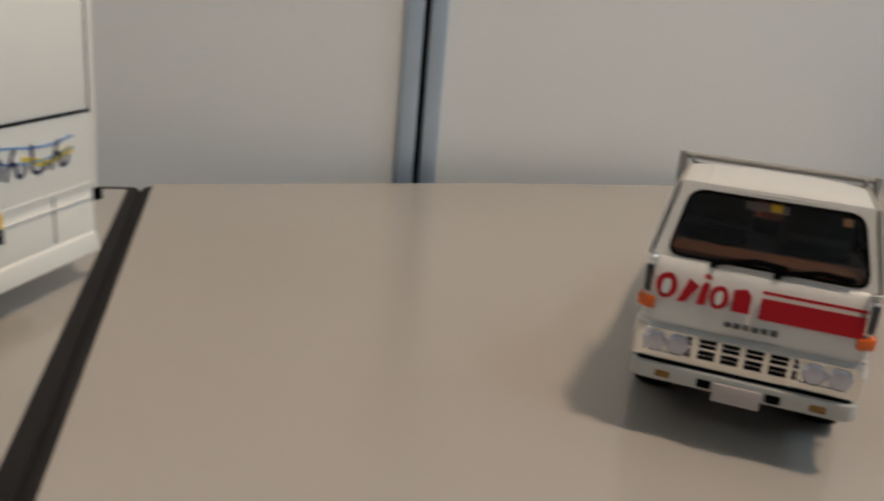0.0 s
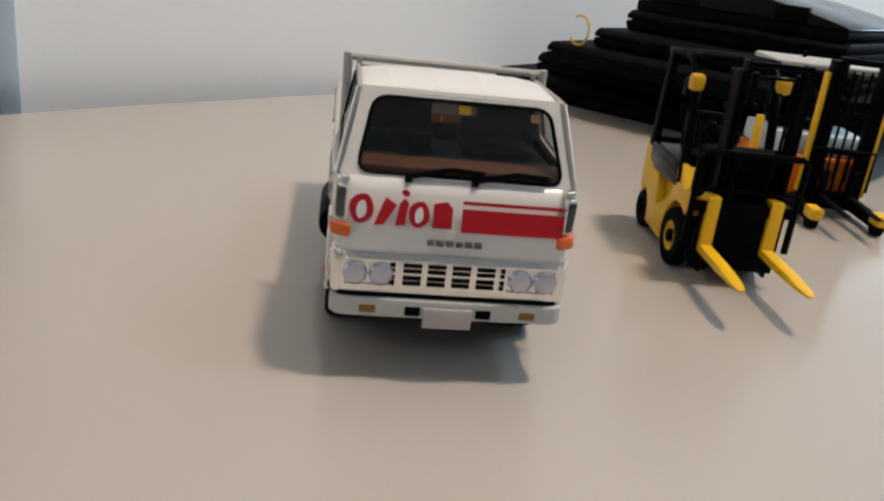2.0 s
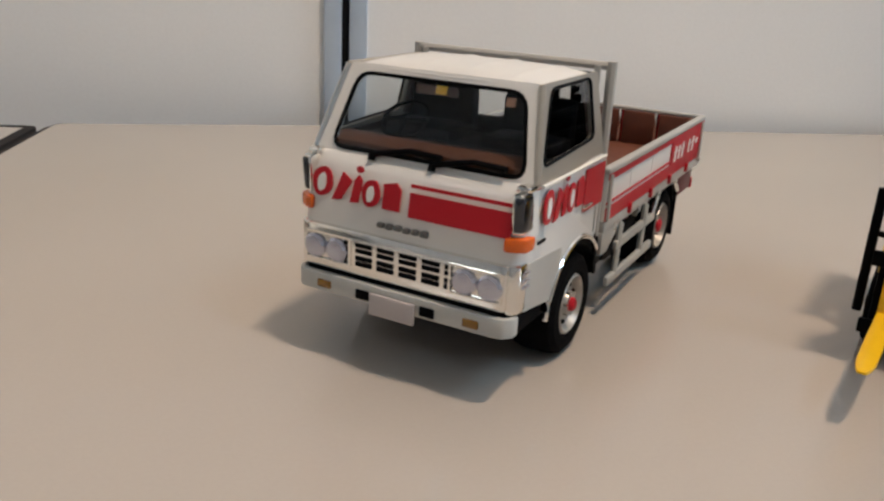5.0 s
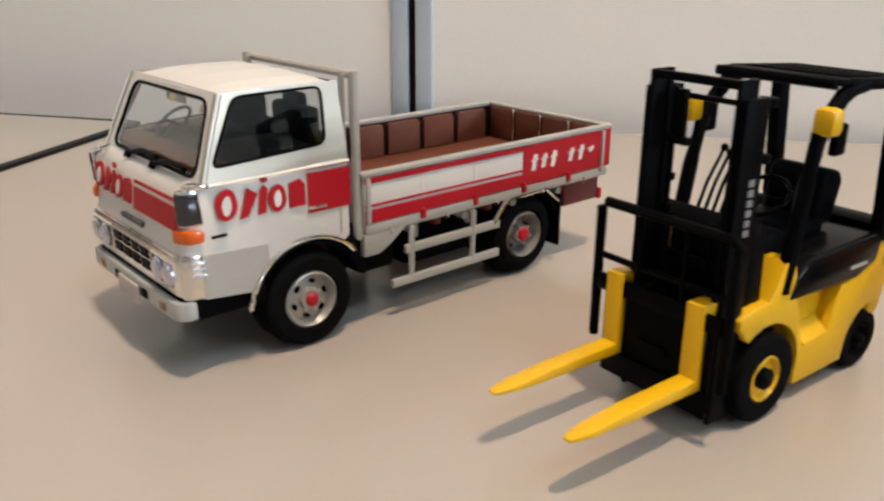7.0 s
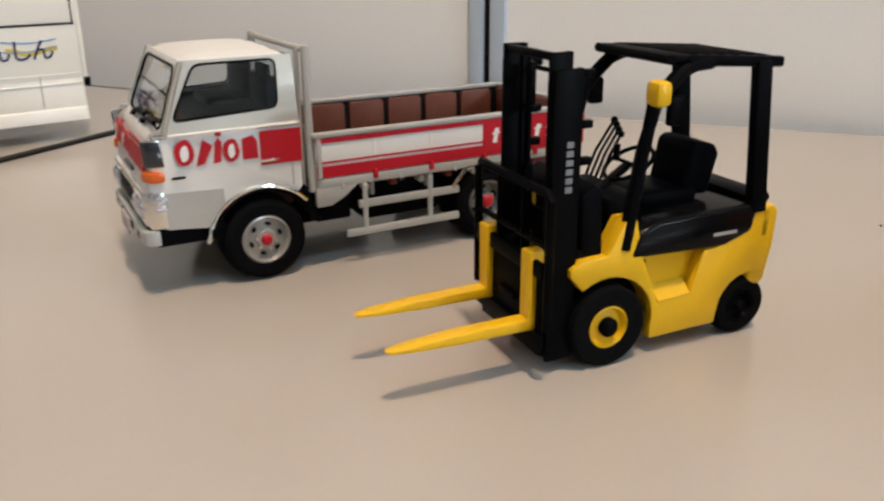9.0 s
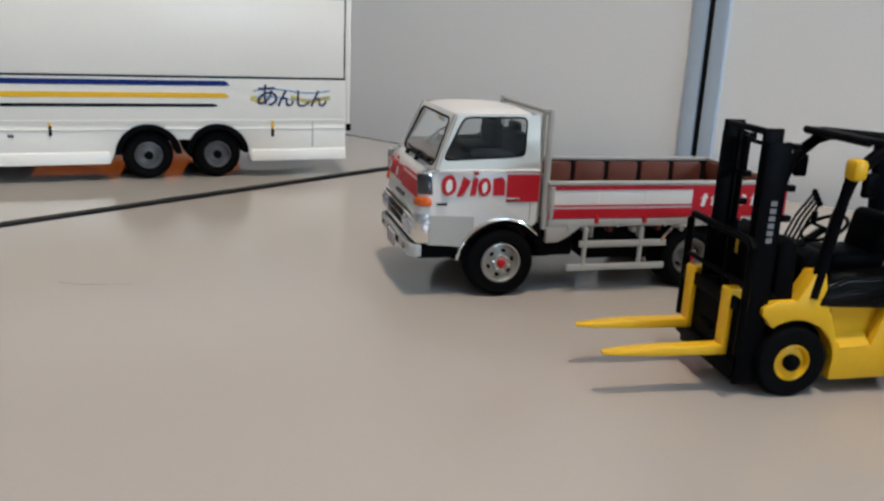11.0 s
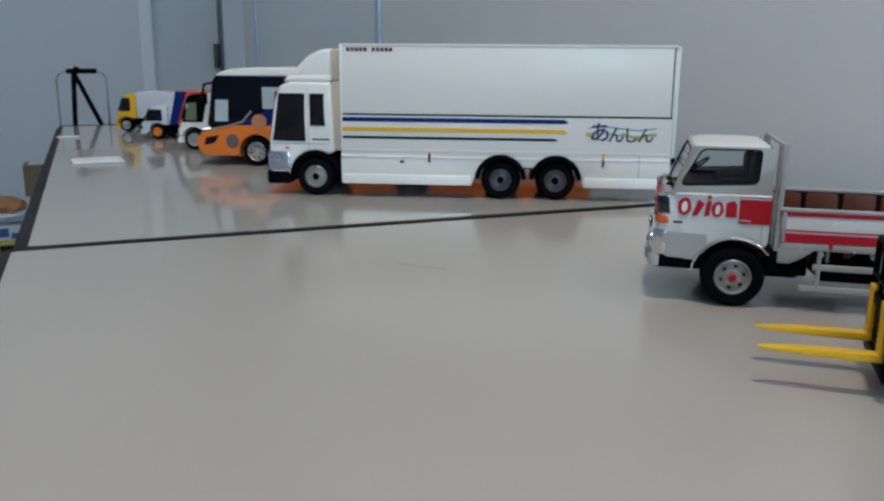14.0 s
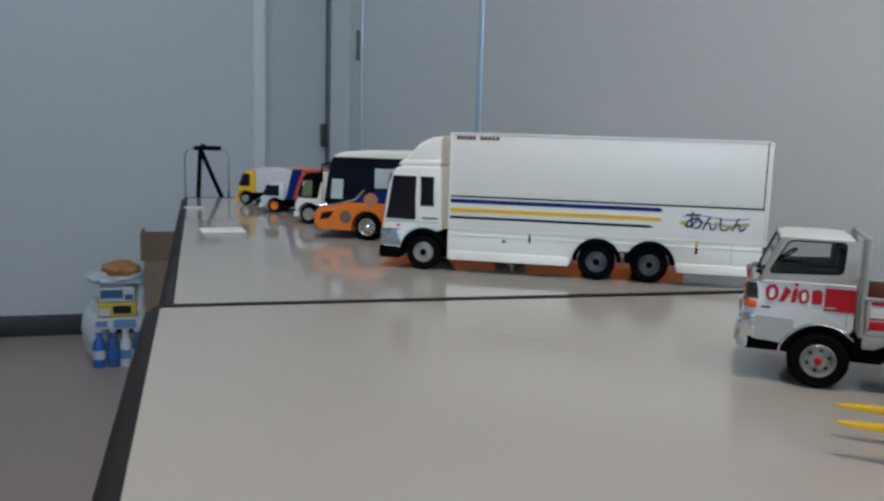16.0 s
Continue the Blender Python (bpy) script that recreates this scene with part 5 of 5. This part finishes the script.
def small_truck(x, y, turn, label, cab_mat, box_mat, W, wr, rim, cab_h, cab_l, nose, body_l, body_h, low, band=None, name="model_truck", dark_top=False, white_front=False):
    """A small cab-over truck with a closed body; its front wheel on the seen side stands at (x, y)."""
    a = radians(turn)
    t = thing(name, pose(x - W * math.cos(a), y + W * math.sin(a), 0, 0, 0, -turn), label, "model truck", "model vehicles on the tables")
    cab = [(-nose, low), (-nose - 0.002, low + 0.012), (-nose + 0.003, cab_h * 0.55), (-nose + 0.010, cab_h - 0.003), (-nose + 0.015, cab_h), (cab_l, cab_h), (cab_l, wr * 1.9)] + arc(0, wr, wr * 1.2, 50, 175, 8) + [(-wr * 1.25, low)]
    part("cab_body", prism(cab, -W, W, "x", 0.0015), cab_mat, t)
    for s in (1, -1):
        w_ = [(-nose + 0.004, cab_h * 0.55), (cab_l * 0.5, cab_h * 0.55), (cab_l * 0.5, cab_h * 0.9), (-nose + 0.010, cab_h * 0.9)]
        part("side_window", prism(w_, s * (W - 0.0006), s * (W + 0.0003), "x"), "darkglass", t, "dark side window")
        wheel(t, s * W * 0.5, s * (W + 0.0004), 0.0, wr, wr * 0.62, rim, None, 0.001, 0)
        wheel(t, s * W * 0.5, s * (W + 0.0004), body_l * 0.62, wr, wr * 0.62, rim, None, 0.003, 0)
        part("headlamp", box(s * W * 0.62, s * W * 0.92, -nose - 0.0026, -nose, low + 0.006, low + 0.010, 0.0004), "lens", t)
        if band:
            part("body_band", prism([(cab_l + 0.002, wr * 2), (cab_l + 0.012, wr * 2), (cab_l + 0.026, body_h), (cab_l + 0.012, body_h)], s * (W - 0.001), s * (W + 0.0006), "x"), band, t, "slanting blue band")
    if dark_top:
        top = [(-nose + 0.0020, cab_h * 0.50), (-nose + 0.0095, cab_h - 0.002), (-nose + 0.0150, cab_h + 0.0006), (cab_l + 0.0005, cab_h + 0.0006), (cab_l + 0.0005, cab_h * 0.86), (cab_l * 0.7, cab_h * 0.50)]
        part("upper_cab", prism(top, -W - 0.0004, W + 0.0004, "x", 0.0012), "satin", t, "black upper cab")
        for s in (1, -1):
            part("door_pane", prism([(-nose + 0.0060, cab_h * 0.54), (cab_l * 0.25, cab_h * 0.54), (cab_l * 0.30, cab_h * 0.86), (-nose + 0.0105, cab_h * 0.86)], s * (W + 0.0001), s * (W + 0.0008), "x", 0.0002), "greenglass", t, "greenish door pane")
            part("door_band", box(s * (W - 0.0004), s * (W + 0.0007), -nose + 0.0080, cab_l * 0.25, cab_h * 0.74, cab_h * 0.84, 0.0002), "paleglass", t)
    part("windscreen", prism([(-nose + 0.0015, cab_h * 0.56), (-nose + 0.0085, cab_h * 0.92), (-nose + 0.0070, cab_h * 0.92), (-nose - 0.0005, cab_h * 0.56)], -W * 0.88, W * 0.88, "x"), "darkglass", t, "dark windscreen")
    part("bumper", box(-W, W, -nose - 0.0035, -nose + 0.003, low - 0.002, low + 0.004, 0.0008), cab_mat, t)
    part("cargo_body", box(-W, W, cab_l + 0.0015, body_l, wr * 2, body_h, 0.0008), box_mat, t, "closed cargo body")
    if white_front:
        for s in (1, -1):
            y0 = cab_l + 0.0018
            part("body_panel", prism([(y0, wr * 2 + 0.001), (y0 + 0.002, wr * 2 + 0.001), (y0 + 0.018, body_h - 0.0006), (y0, body_h - 0.0006)], s * (W - 0.001), s * (W + 0.0004), "x"), "packwhite", t, "white front part of the body")
            part("printed_band", box(s * (W - 0.001), s * (W + 0.0005), y0 + 0.020, body_l - 0.003, wr * 2 + 0.004, body_h * 0.62, 0.0002), "packwhite", t, "white printed band")
            part("printed_mark", prism([(y0 + 0.026, wr * 2 + 0.008), (y0 + 0.062, wr * 2 + 0.010), (y0 + 0.066, wr * 2 + 0.014), (y0 + 0.030, wr * 2 + 0.012)], s * W, s * (W + 0.0009), "x"), "skyprint", t)
    part("chassis", box(-W * 0.5, W * 0.5, -nose * 0.5, body_l - 0.004, wr * 0.8, wr * 2, 0.0006), "satin", t)
    return t


small_truck(-0.608, 0.0686, 27.5, "white scale model truck with black upper cab", "cream", "cream", 0.0300, 0.0115, "silver", 0.060, 0.016, 0.0150, 0.150, 0.062, 0.0100, dark_top=True)
small_truck(-0.742, 0.0400, 27.5, "white, blue and orange scale model delivery truck", "packwhite", "redorange", 0.0250, 0.0090, "orange", 0.0400, 0.014, 0.0180, 0.130, 0.0580, 0.0080, "blue", white_front=True)
small_truck(-0.853, 0.0085, 27.5, "yellow scale model truck with white cargo body", "yellow", "packwhite", 0.0280, 0.0092, "chrome", 0.0495, 0.0145, 0.0115, 0.140, 0.0525, 0.0060)


def reach_truck(m):
    """The second, orange and black lift truck with a yellow mast."""
    t = thing("model_reach_truck", m, "orange and black scale model lift truck with yellow striped mast", "model forklift", "model vehicles on the tables")
    for s in (1, -1):
        part("outer_mast", box(s * 0.0115, s * 0.0150, -0.008, -0.001, 0.006, 0.078, 0.0005), "black", t, "black mast channel")
        part("mast_strip", box(s * 0.0150, s * 0.0172, -0.007, -0.003, 0.012, 0.072, 0.0004), "yellow", t, "yellow mast strip")
        part("inner_mast", box(s * 0.0085, s * 0.0114, -0.0095, -0.003, 0.008, 0.080, 0.0004), "black", t)
        part("support_leg", box(s * 0.0135, s * 0.0185, -0.030, 0.010, 0.0030, 0.0095, 0.0010), "satin", t, "black support leg")
        part("leg_cap", box(s * 0.0132, s * 0.0190, -0.036, -0.0255, 0.0055, 0.0110, 0.0008), "yellow", t, "yellow leg cap")
        part("load_wheel", cyl((s * 0.0140, -0.030, 0.0042), (s * 0.0180, -0.030, 0.0042), 0.0042, 18), "tyre", t)
        part("guard_post", tube([(s * 0.0150, 0.034, 0.040), (s * 0.0150, 0.032, 0.078)], 0.0012), "satin", t)
        part("drive_wheel", cyl((s * 0.0120, 0.036, 0.0065), (s * 0.0165, 0.036, 0.0065), 0.0065, 20), "tyre", t)
        fk = [(-0.048, 0.0118), (-0.048, 0.0124), (-0.0145, 0.0138), (-0.0145, 0.026), (-0.0118, 0.026), (-0.0118, 0.0118)]
        part("fork", prism(fk, s * 0.0075 - 0.0018, s * 0.0075 + 0.0018, "x", 0.0003), "satin", t, "black fork blade")
    for z in (0.078, 0.058, 0.034, 0.012):
        part("mast_tie", box(-0.0115, 0.0115, -0.006, -0.003, z - 0.0015, z + 0.0015, 0.0003), "black", t)
    for x in (-0.0045, 0.0, 0.0045):
        part("lift_chain", box(x - 0.0005, x + 0.0005, -0.0070, -0.0060, 0.012, 0.074), "satin", t)
    part("backrest", merge(tube([(-0.0150, -0.0115, 0.016), (-0.0150, -0.0115, 0.036), (0.0150, -0.0115, 0.036), (0.0150, -0.0115, 0.016)], 0.0008), *[tube([(x, -0.0115, 0.020), (x, -0.0115, 0.036)], 0.0006) for x in (-0.009, -0.003, 0.003, 0.009)]), "black", t, "black backrest grid")
    part("body", box(-0.0370, 0.0165, 0.000, 0.038, 0.006, 0.0290, 0.0022), "orange", t, "orange body")
    part("side_post", box(-0.0410, -0.0375, 0.004, 0.008, 0.006, 0.0460, 0.0006), "yellow", t, "yellow corner post")
    part("body_panel", box(-0.0360, 0.0160, 0.002, 0.036, 0.0292, 0.0400, 0.0015), "paleblue", t, "pale blue white panel")
    part("canopy", box(-0.0380, 0.0180, 0.004, 0.042, 0.0715, 0.0745, 0.0012), "grey", t, "pale grey canopy")
    part("seat", merge(box(-0.0300, -0.0060, 0.012, 0.030, 0.0400, 0.0450, 0.0015), box(-0.0300, -0.0060, 0.026, 0.032, 0.0440, 0.0600, 0.0018)), "satin", t, "black operator seat")
    part("base_plate", box(-0.0150, 0.0150, -0.004, 0.010, 0.0035, 0.010, 0.001), "satin", t)
    return t


reach_truck(pose(0.290, 0.226, 0, 0, 0, -45) @ Matrix.Scale(0.92, 4))

# ---- black cases stacked at the back of the table ----
# back left corner, width, depth, lower and upper face, turn
STACK = ((0.360, 0.512, 0.14, 0.26, 0.0, 0.0170, 8), (0.374, 0.485, 0.27, 0.24, 0.0172, 0.0322, 6), (0.338, 0.448, 0.29, 0.22, 0.0324, 0.0460, 6), (0.356, 0.424, 0.26, 0.17, 0.0462, 0.0585, 5), (0.378, 0.416, 0.20, 0.145, 0.0587, 0.0720, 4), (0.384, 0.414, 0.12, 0.140, 0.0722, 0.0940, 3))
for k, (cx, cy, w, d, z0, z1, turn) in enumerate(STACK):
    w, d, h, a = w / 2, d / 2, z1 - z0, radians(turn)
    cx, cy = cx + w * math.cos(a) + d * math.sin(a), cy + w * math.sin(a) - d * math.cos(a)
    c = thing("equipment_case", pose(cx, cy, z0, 0, 0, turn), "flat black hard plastic case in a leaning stack" if k < 5 else "glossy black case with a rounded lid on the stack", "case", "stacked black cases")
    if k == 5:  # rounded lid that falls away to the front
        lid = [(-d, h * 0.30), (d, h * 0.36), (d, h * 0.92), (d * 0.9, h), (d * 0.2, h * 0.99), (-d * 0.25, h * 0.86), (-d * 0.60, h * 0.66), (-d * 0.88, h * 0.46), (-d, h * 0.36)]
        part("lower_shell", prism([(-d * 0.97, 0), (d, 0), (d, h * 0.33), (-d, h * 0.27), (-d, h * 0.10)], -w, w, "x", 0.0010), "case", c)
        part("upper_shell", prism(lid, -w, w, "x", 0.0022, 3), "gloss_black", c, "glossy rounded lid")
    else:
        part("lower_shell", prism([(-w + 0.004, 0), (w, 0), (w, h * 0.50), (-w, h * 0.50), (-w, h * 0.22)], -d, d, "y", 0.0008), "case", c)
        part("upper_shell", prism([(-w, h * 0.56), (w, h * 0.56), (w, h), (-w + 0.005, h), (-w, h * 0.80)], -d, d, "y", 0.0010), "case", c)
    part("shell_joint", prism(rounded_rect(-w + 0.003, w - 0.003, -d + 0.002, d - 0.002, 0.001), h * (0.47 if k < 5 else 0.25), h * (0.58 if k < 5 else 0.30), "z"), "greencord" if k == 2 else "rubber_gap", c)
    for s in (-0.5, 0.5):
        part("latch", box(-w - 0.0012, -w + 0.004, s * d - 0.010, s * d + 0.010, h * 0.35, h * 0.75, 0.0008), "case", c)
hoop = [(0.3445, 0.428 + 0.008 * math.cos(a), 0.0560 + 0.0095 * math.sin(a)) for a in [radians(60 + 24 * k) for k in range(12)]]
solid("tape_loop", tube(hoop, 0.0008, 8), "strap", "curled loop of yellow tape on the case", "tape")

# ---- papers and marks on the tables ----
solid("paper_card", box(-0.02, 0.02, -0.023, 0.023, 0, 0.0016, 0.0003), "paper", "small white paper card lying on the table", "card", pose(-0.540, -0.032, 0.0004, 0, 0, 5))
solid("thread", tube([(-0.0570, 0.1085, 0.0002), (-0.0500, 0.1120, 0.0002), (-0.0430, 0.1190, 0.0003), (-0.0370, 0.1255, 0.0002)], 0.0001, 6), "grey", "fine dark thread lying on the table", "thread")
for x, y in ((0.2457, 0.3520),):
    solid("speck", cyl((x, y, 0.0), (x, y, 0.0005), 0.0005, 8), "satin", "tiny dark crumb on the table", "crumb")

# ---- wire stand behind the far table end ----
st = thing("folding_stand", pose(-1.02, -0.0425, 0.002), "chrome tube stand with black padded bar and black legs", "stand")
part("tube_frame", tube([(0, -0.034, FLOOR), (0, -0.034, 0.062), (0, -0.030, 0.070), (0, -0.022, 0.0735), (0, 0.022, 0.0735), (0, 0.030, 0.070), (0, 0.034, 0.062), (0, 0.034, FLOOR)], 0.0016, 10), "chrome", st, "bent chrome tube")
part("pad", merge(cyl((0.0, -0.020, 0.0735), (0.0, 0.022, 0.0735), 0.0038, 14, None, 0.001), box(-0.004, 0.004, -0.010, -0.002, 0.070, 0.080, 0.001)), "satin", st, "black foam pad")
for y in (-0.014, 0.022):
    part("leg", tube([(0.004, -0.010, 0.072), (0.008, -0.010 + (y + 0.010) * 1.0, -0.004), (0.010, -0.010 + (y + 0.010) * 1.3, -0.10), (0.010, -0.010 + (y + 0.010) * 1.3, FLOOR)], 0.0036, 8), "satin", st, "flat black leg")
solid("table_card", box(-0.002, 0.002, -0.013, 0.013, 0, 0.002, 0.0003), "paper", "narrow white strip on the table end", "card", pose(-0.792, -0.0625, 0.0004))

# ---- on the floor by the far wall ----
bagthing = thing("shopping_pile", pose(-2.57, -0.322, FLOOR), "stack of cartons and bottles wrapped in white plastic bag", "shopping")
for k, (y, m_) in enumerate(((-0.060, "bottleblue"), (-0.016, "packblue"), (0.024, "packwhite"), (0.060, "packblue"))):
    bottle = part("bottle", lathe([(0.0002, 0), (0.019, 0), (0.020, 0.01), (0.020, 0.080), (0.012, 0.098), (0.011, 0.118), (0.0002, 0.118)], (0.045, y, 0.0), 20, "z"), m_, bagthing, "small plastic bottle")
    part("bottle_label", lathe([(0.0202, 0.028), (0.0206, 0.030), (0.0206, 0.056), (0.0202, 0.058)], (0.045, y, 0.0), 20, "z"), ("packwhite", "bottleblue", "skyprint", "packwhite")[k], bottle)
    part("bottle_cap", cyl((0.045, y, 0.1182), (0.045, y, 0.127), 0.0115, 16), "packwhite", bottle)
part("carton", box(-0.06, 0.060, -0.072, 0.078, 0.129, 0.168, 0.003), "packwhite", bagthing, "white carton")
part("carton", box(-0.06, 0.058, -0.060, 0.060, 0.170, 0.220, 0.003), "packyellow", bagthing, "yellow carton")
part("carton", box(-0.06, 0.058, -0.054, 0.056, 0.222, 0.270, 0.003), "packwhite", bagthing, "white and blue carton")
for x0, y0, y1, z0, z1, m_ in ((0.060, -0.066, -0.030, 0.138, 0.158, "skyprint"), (0.060, -0.012, 0.060, 0.134, 0.162, "skyprint"), (0.058, -0.012, 0.044, 0.182, 0.208, "navy"), (0.058, -0.056, -0.022, 0.176, 0.200, "packwhite"), (0.058, -0.050, 0.020, 0.234, 0.262, "packblue"), (0.058, 0.026, 0.052, 0.228, 0.246, "packblue")):
    part("carton_print", box(x0 - 0.0005, x0 + 0.0015, y0, y1, z0, z1), m_, bagthing)
bm = bmesh.new()
bmesh.ops.create_icosphere(bm, subdivisions=4, radius=1)
for v in bm.verts:
    k = 1 + 0.14 * noise.noise(v.co * 2.7 + Vector((1, 4, 0))) + 0.05 * noise.noise(v.co * 8)
    v.co = Vector((0.0 + v.co.x * 0.06 * k, 0.075 + v.co.y * 0.022 * k, 0.20 + v.co.z * 0.085 * k))
part("bag_side", bm, "bag", bagthing, "crumpled bag side")
bm = bmesh.new()
bmesh.ops.create_icosphere(bm, subdivisions=4, radius=1)
for v in bm.verts:
    k = 1 + 0.16 * noise.noise(v.co * 2.3) + 0.05 * noise.noise(v.co * 7)
    v.co = Vector((-0.02 + v.co.x * 0.07 * k, -0.072 + v.co.y * 0.048 * k, 0.12 + v.co.z * 0.10 * k))
part("plastic_bag", bm, "bag", bagthing, "crumpled white plastic bag")
bm = bmesh.new()
bmesh.ops.create_icosphere(bm, subdivisions=4, radius=1)
for v in bm.verts:
    k = 1 + 0.34 * noise.noise(v.co * 2.2) + 0.06 * noise.noise(v.co * 8)
    v.co = Vector((v.co.x * 0.07 * k, 0.0 + v.co.y * 0.095 * k, 0.296 + v.co.z * 0.030 * k))
part("bread_bag", bm, "bag", bagthing, "white plastic bag")
bm = bmesh.new()
bmesh.ops.create_icosphere(bm, subdivisions=4, radius=1)
for v in bm.verts:
    k = 1 + 0.2 * noise.noise(v.co * 2.6 + Vector((3, 1, 0)))
    v.co = Vector((0.02 + v.co.x * 0.055 * k, 0.012 + v.co.y * 0.06 * k, 0.328 + v.co.z * 0.026 * k))
part("bread", bm, "bread", bagthing, "golden brown bread in the bag")
crate = thing("cardboard_box", pose(-2.60, -0.178, FLOOR), "open brown cardboard box with a folded flap", "box")
part("box_body", box(-0.10, 0.10, -0.055, 0.055, 0.0, 0.36, 0.003), "card", crate)
part("flap", slab([(0.10, -0.060, 0.36), (0.10, 0.055, 0.36), (0.13, 0.055, 0.46), (0.13, -0.060, 0.46)], 0.004), "card", crate, "upright cardboard flap")
part("flap", box(-0.02, 0.10, -0.066, -0.056, 0.36, 0.455, 0.002), "card", crate, "folded side flap")
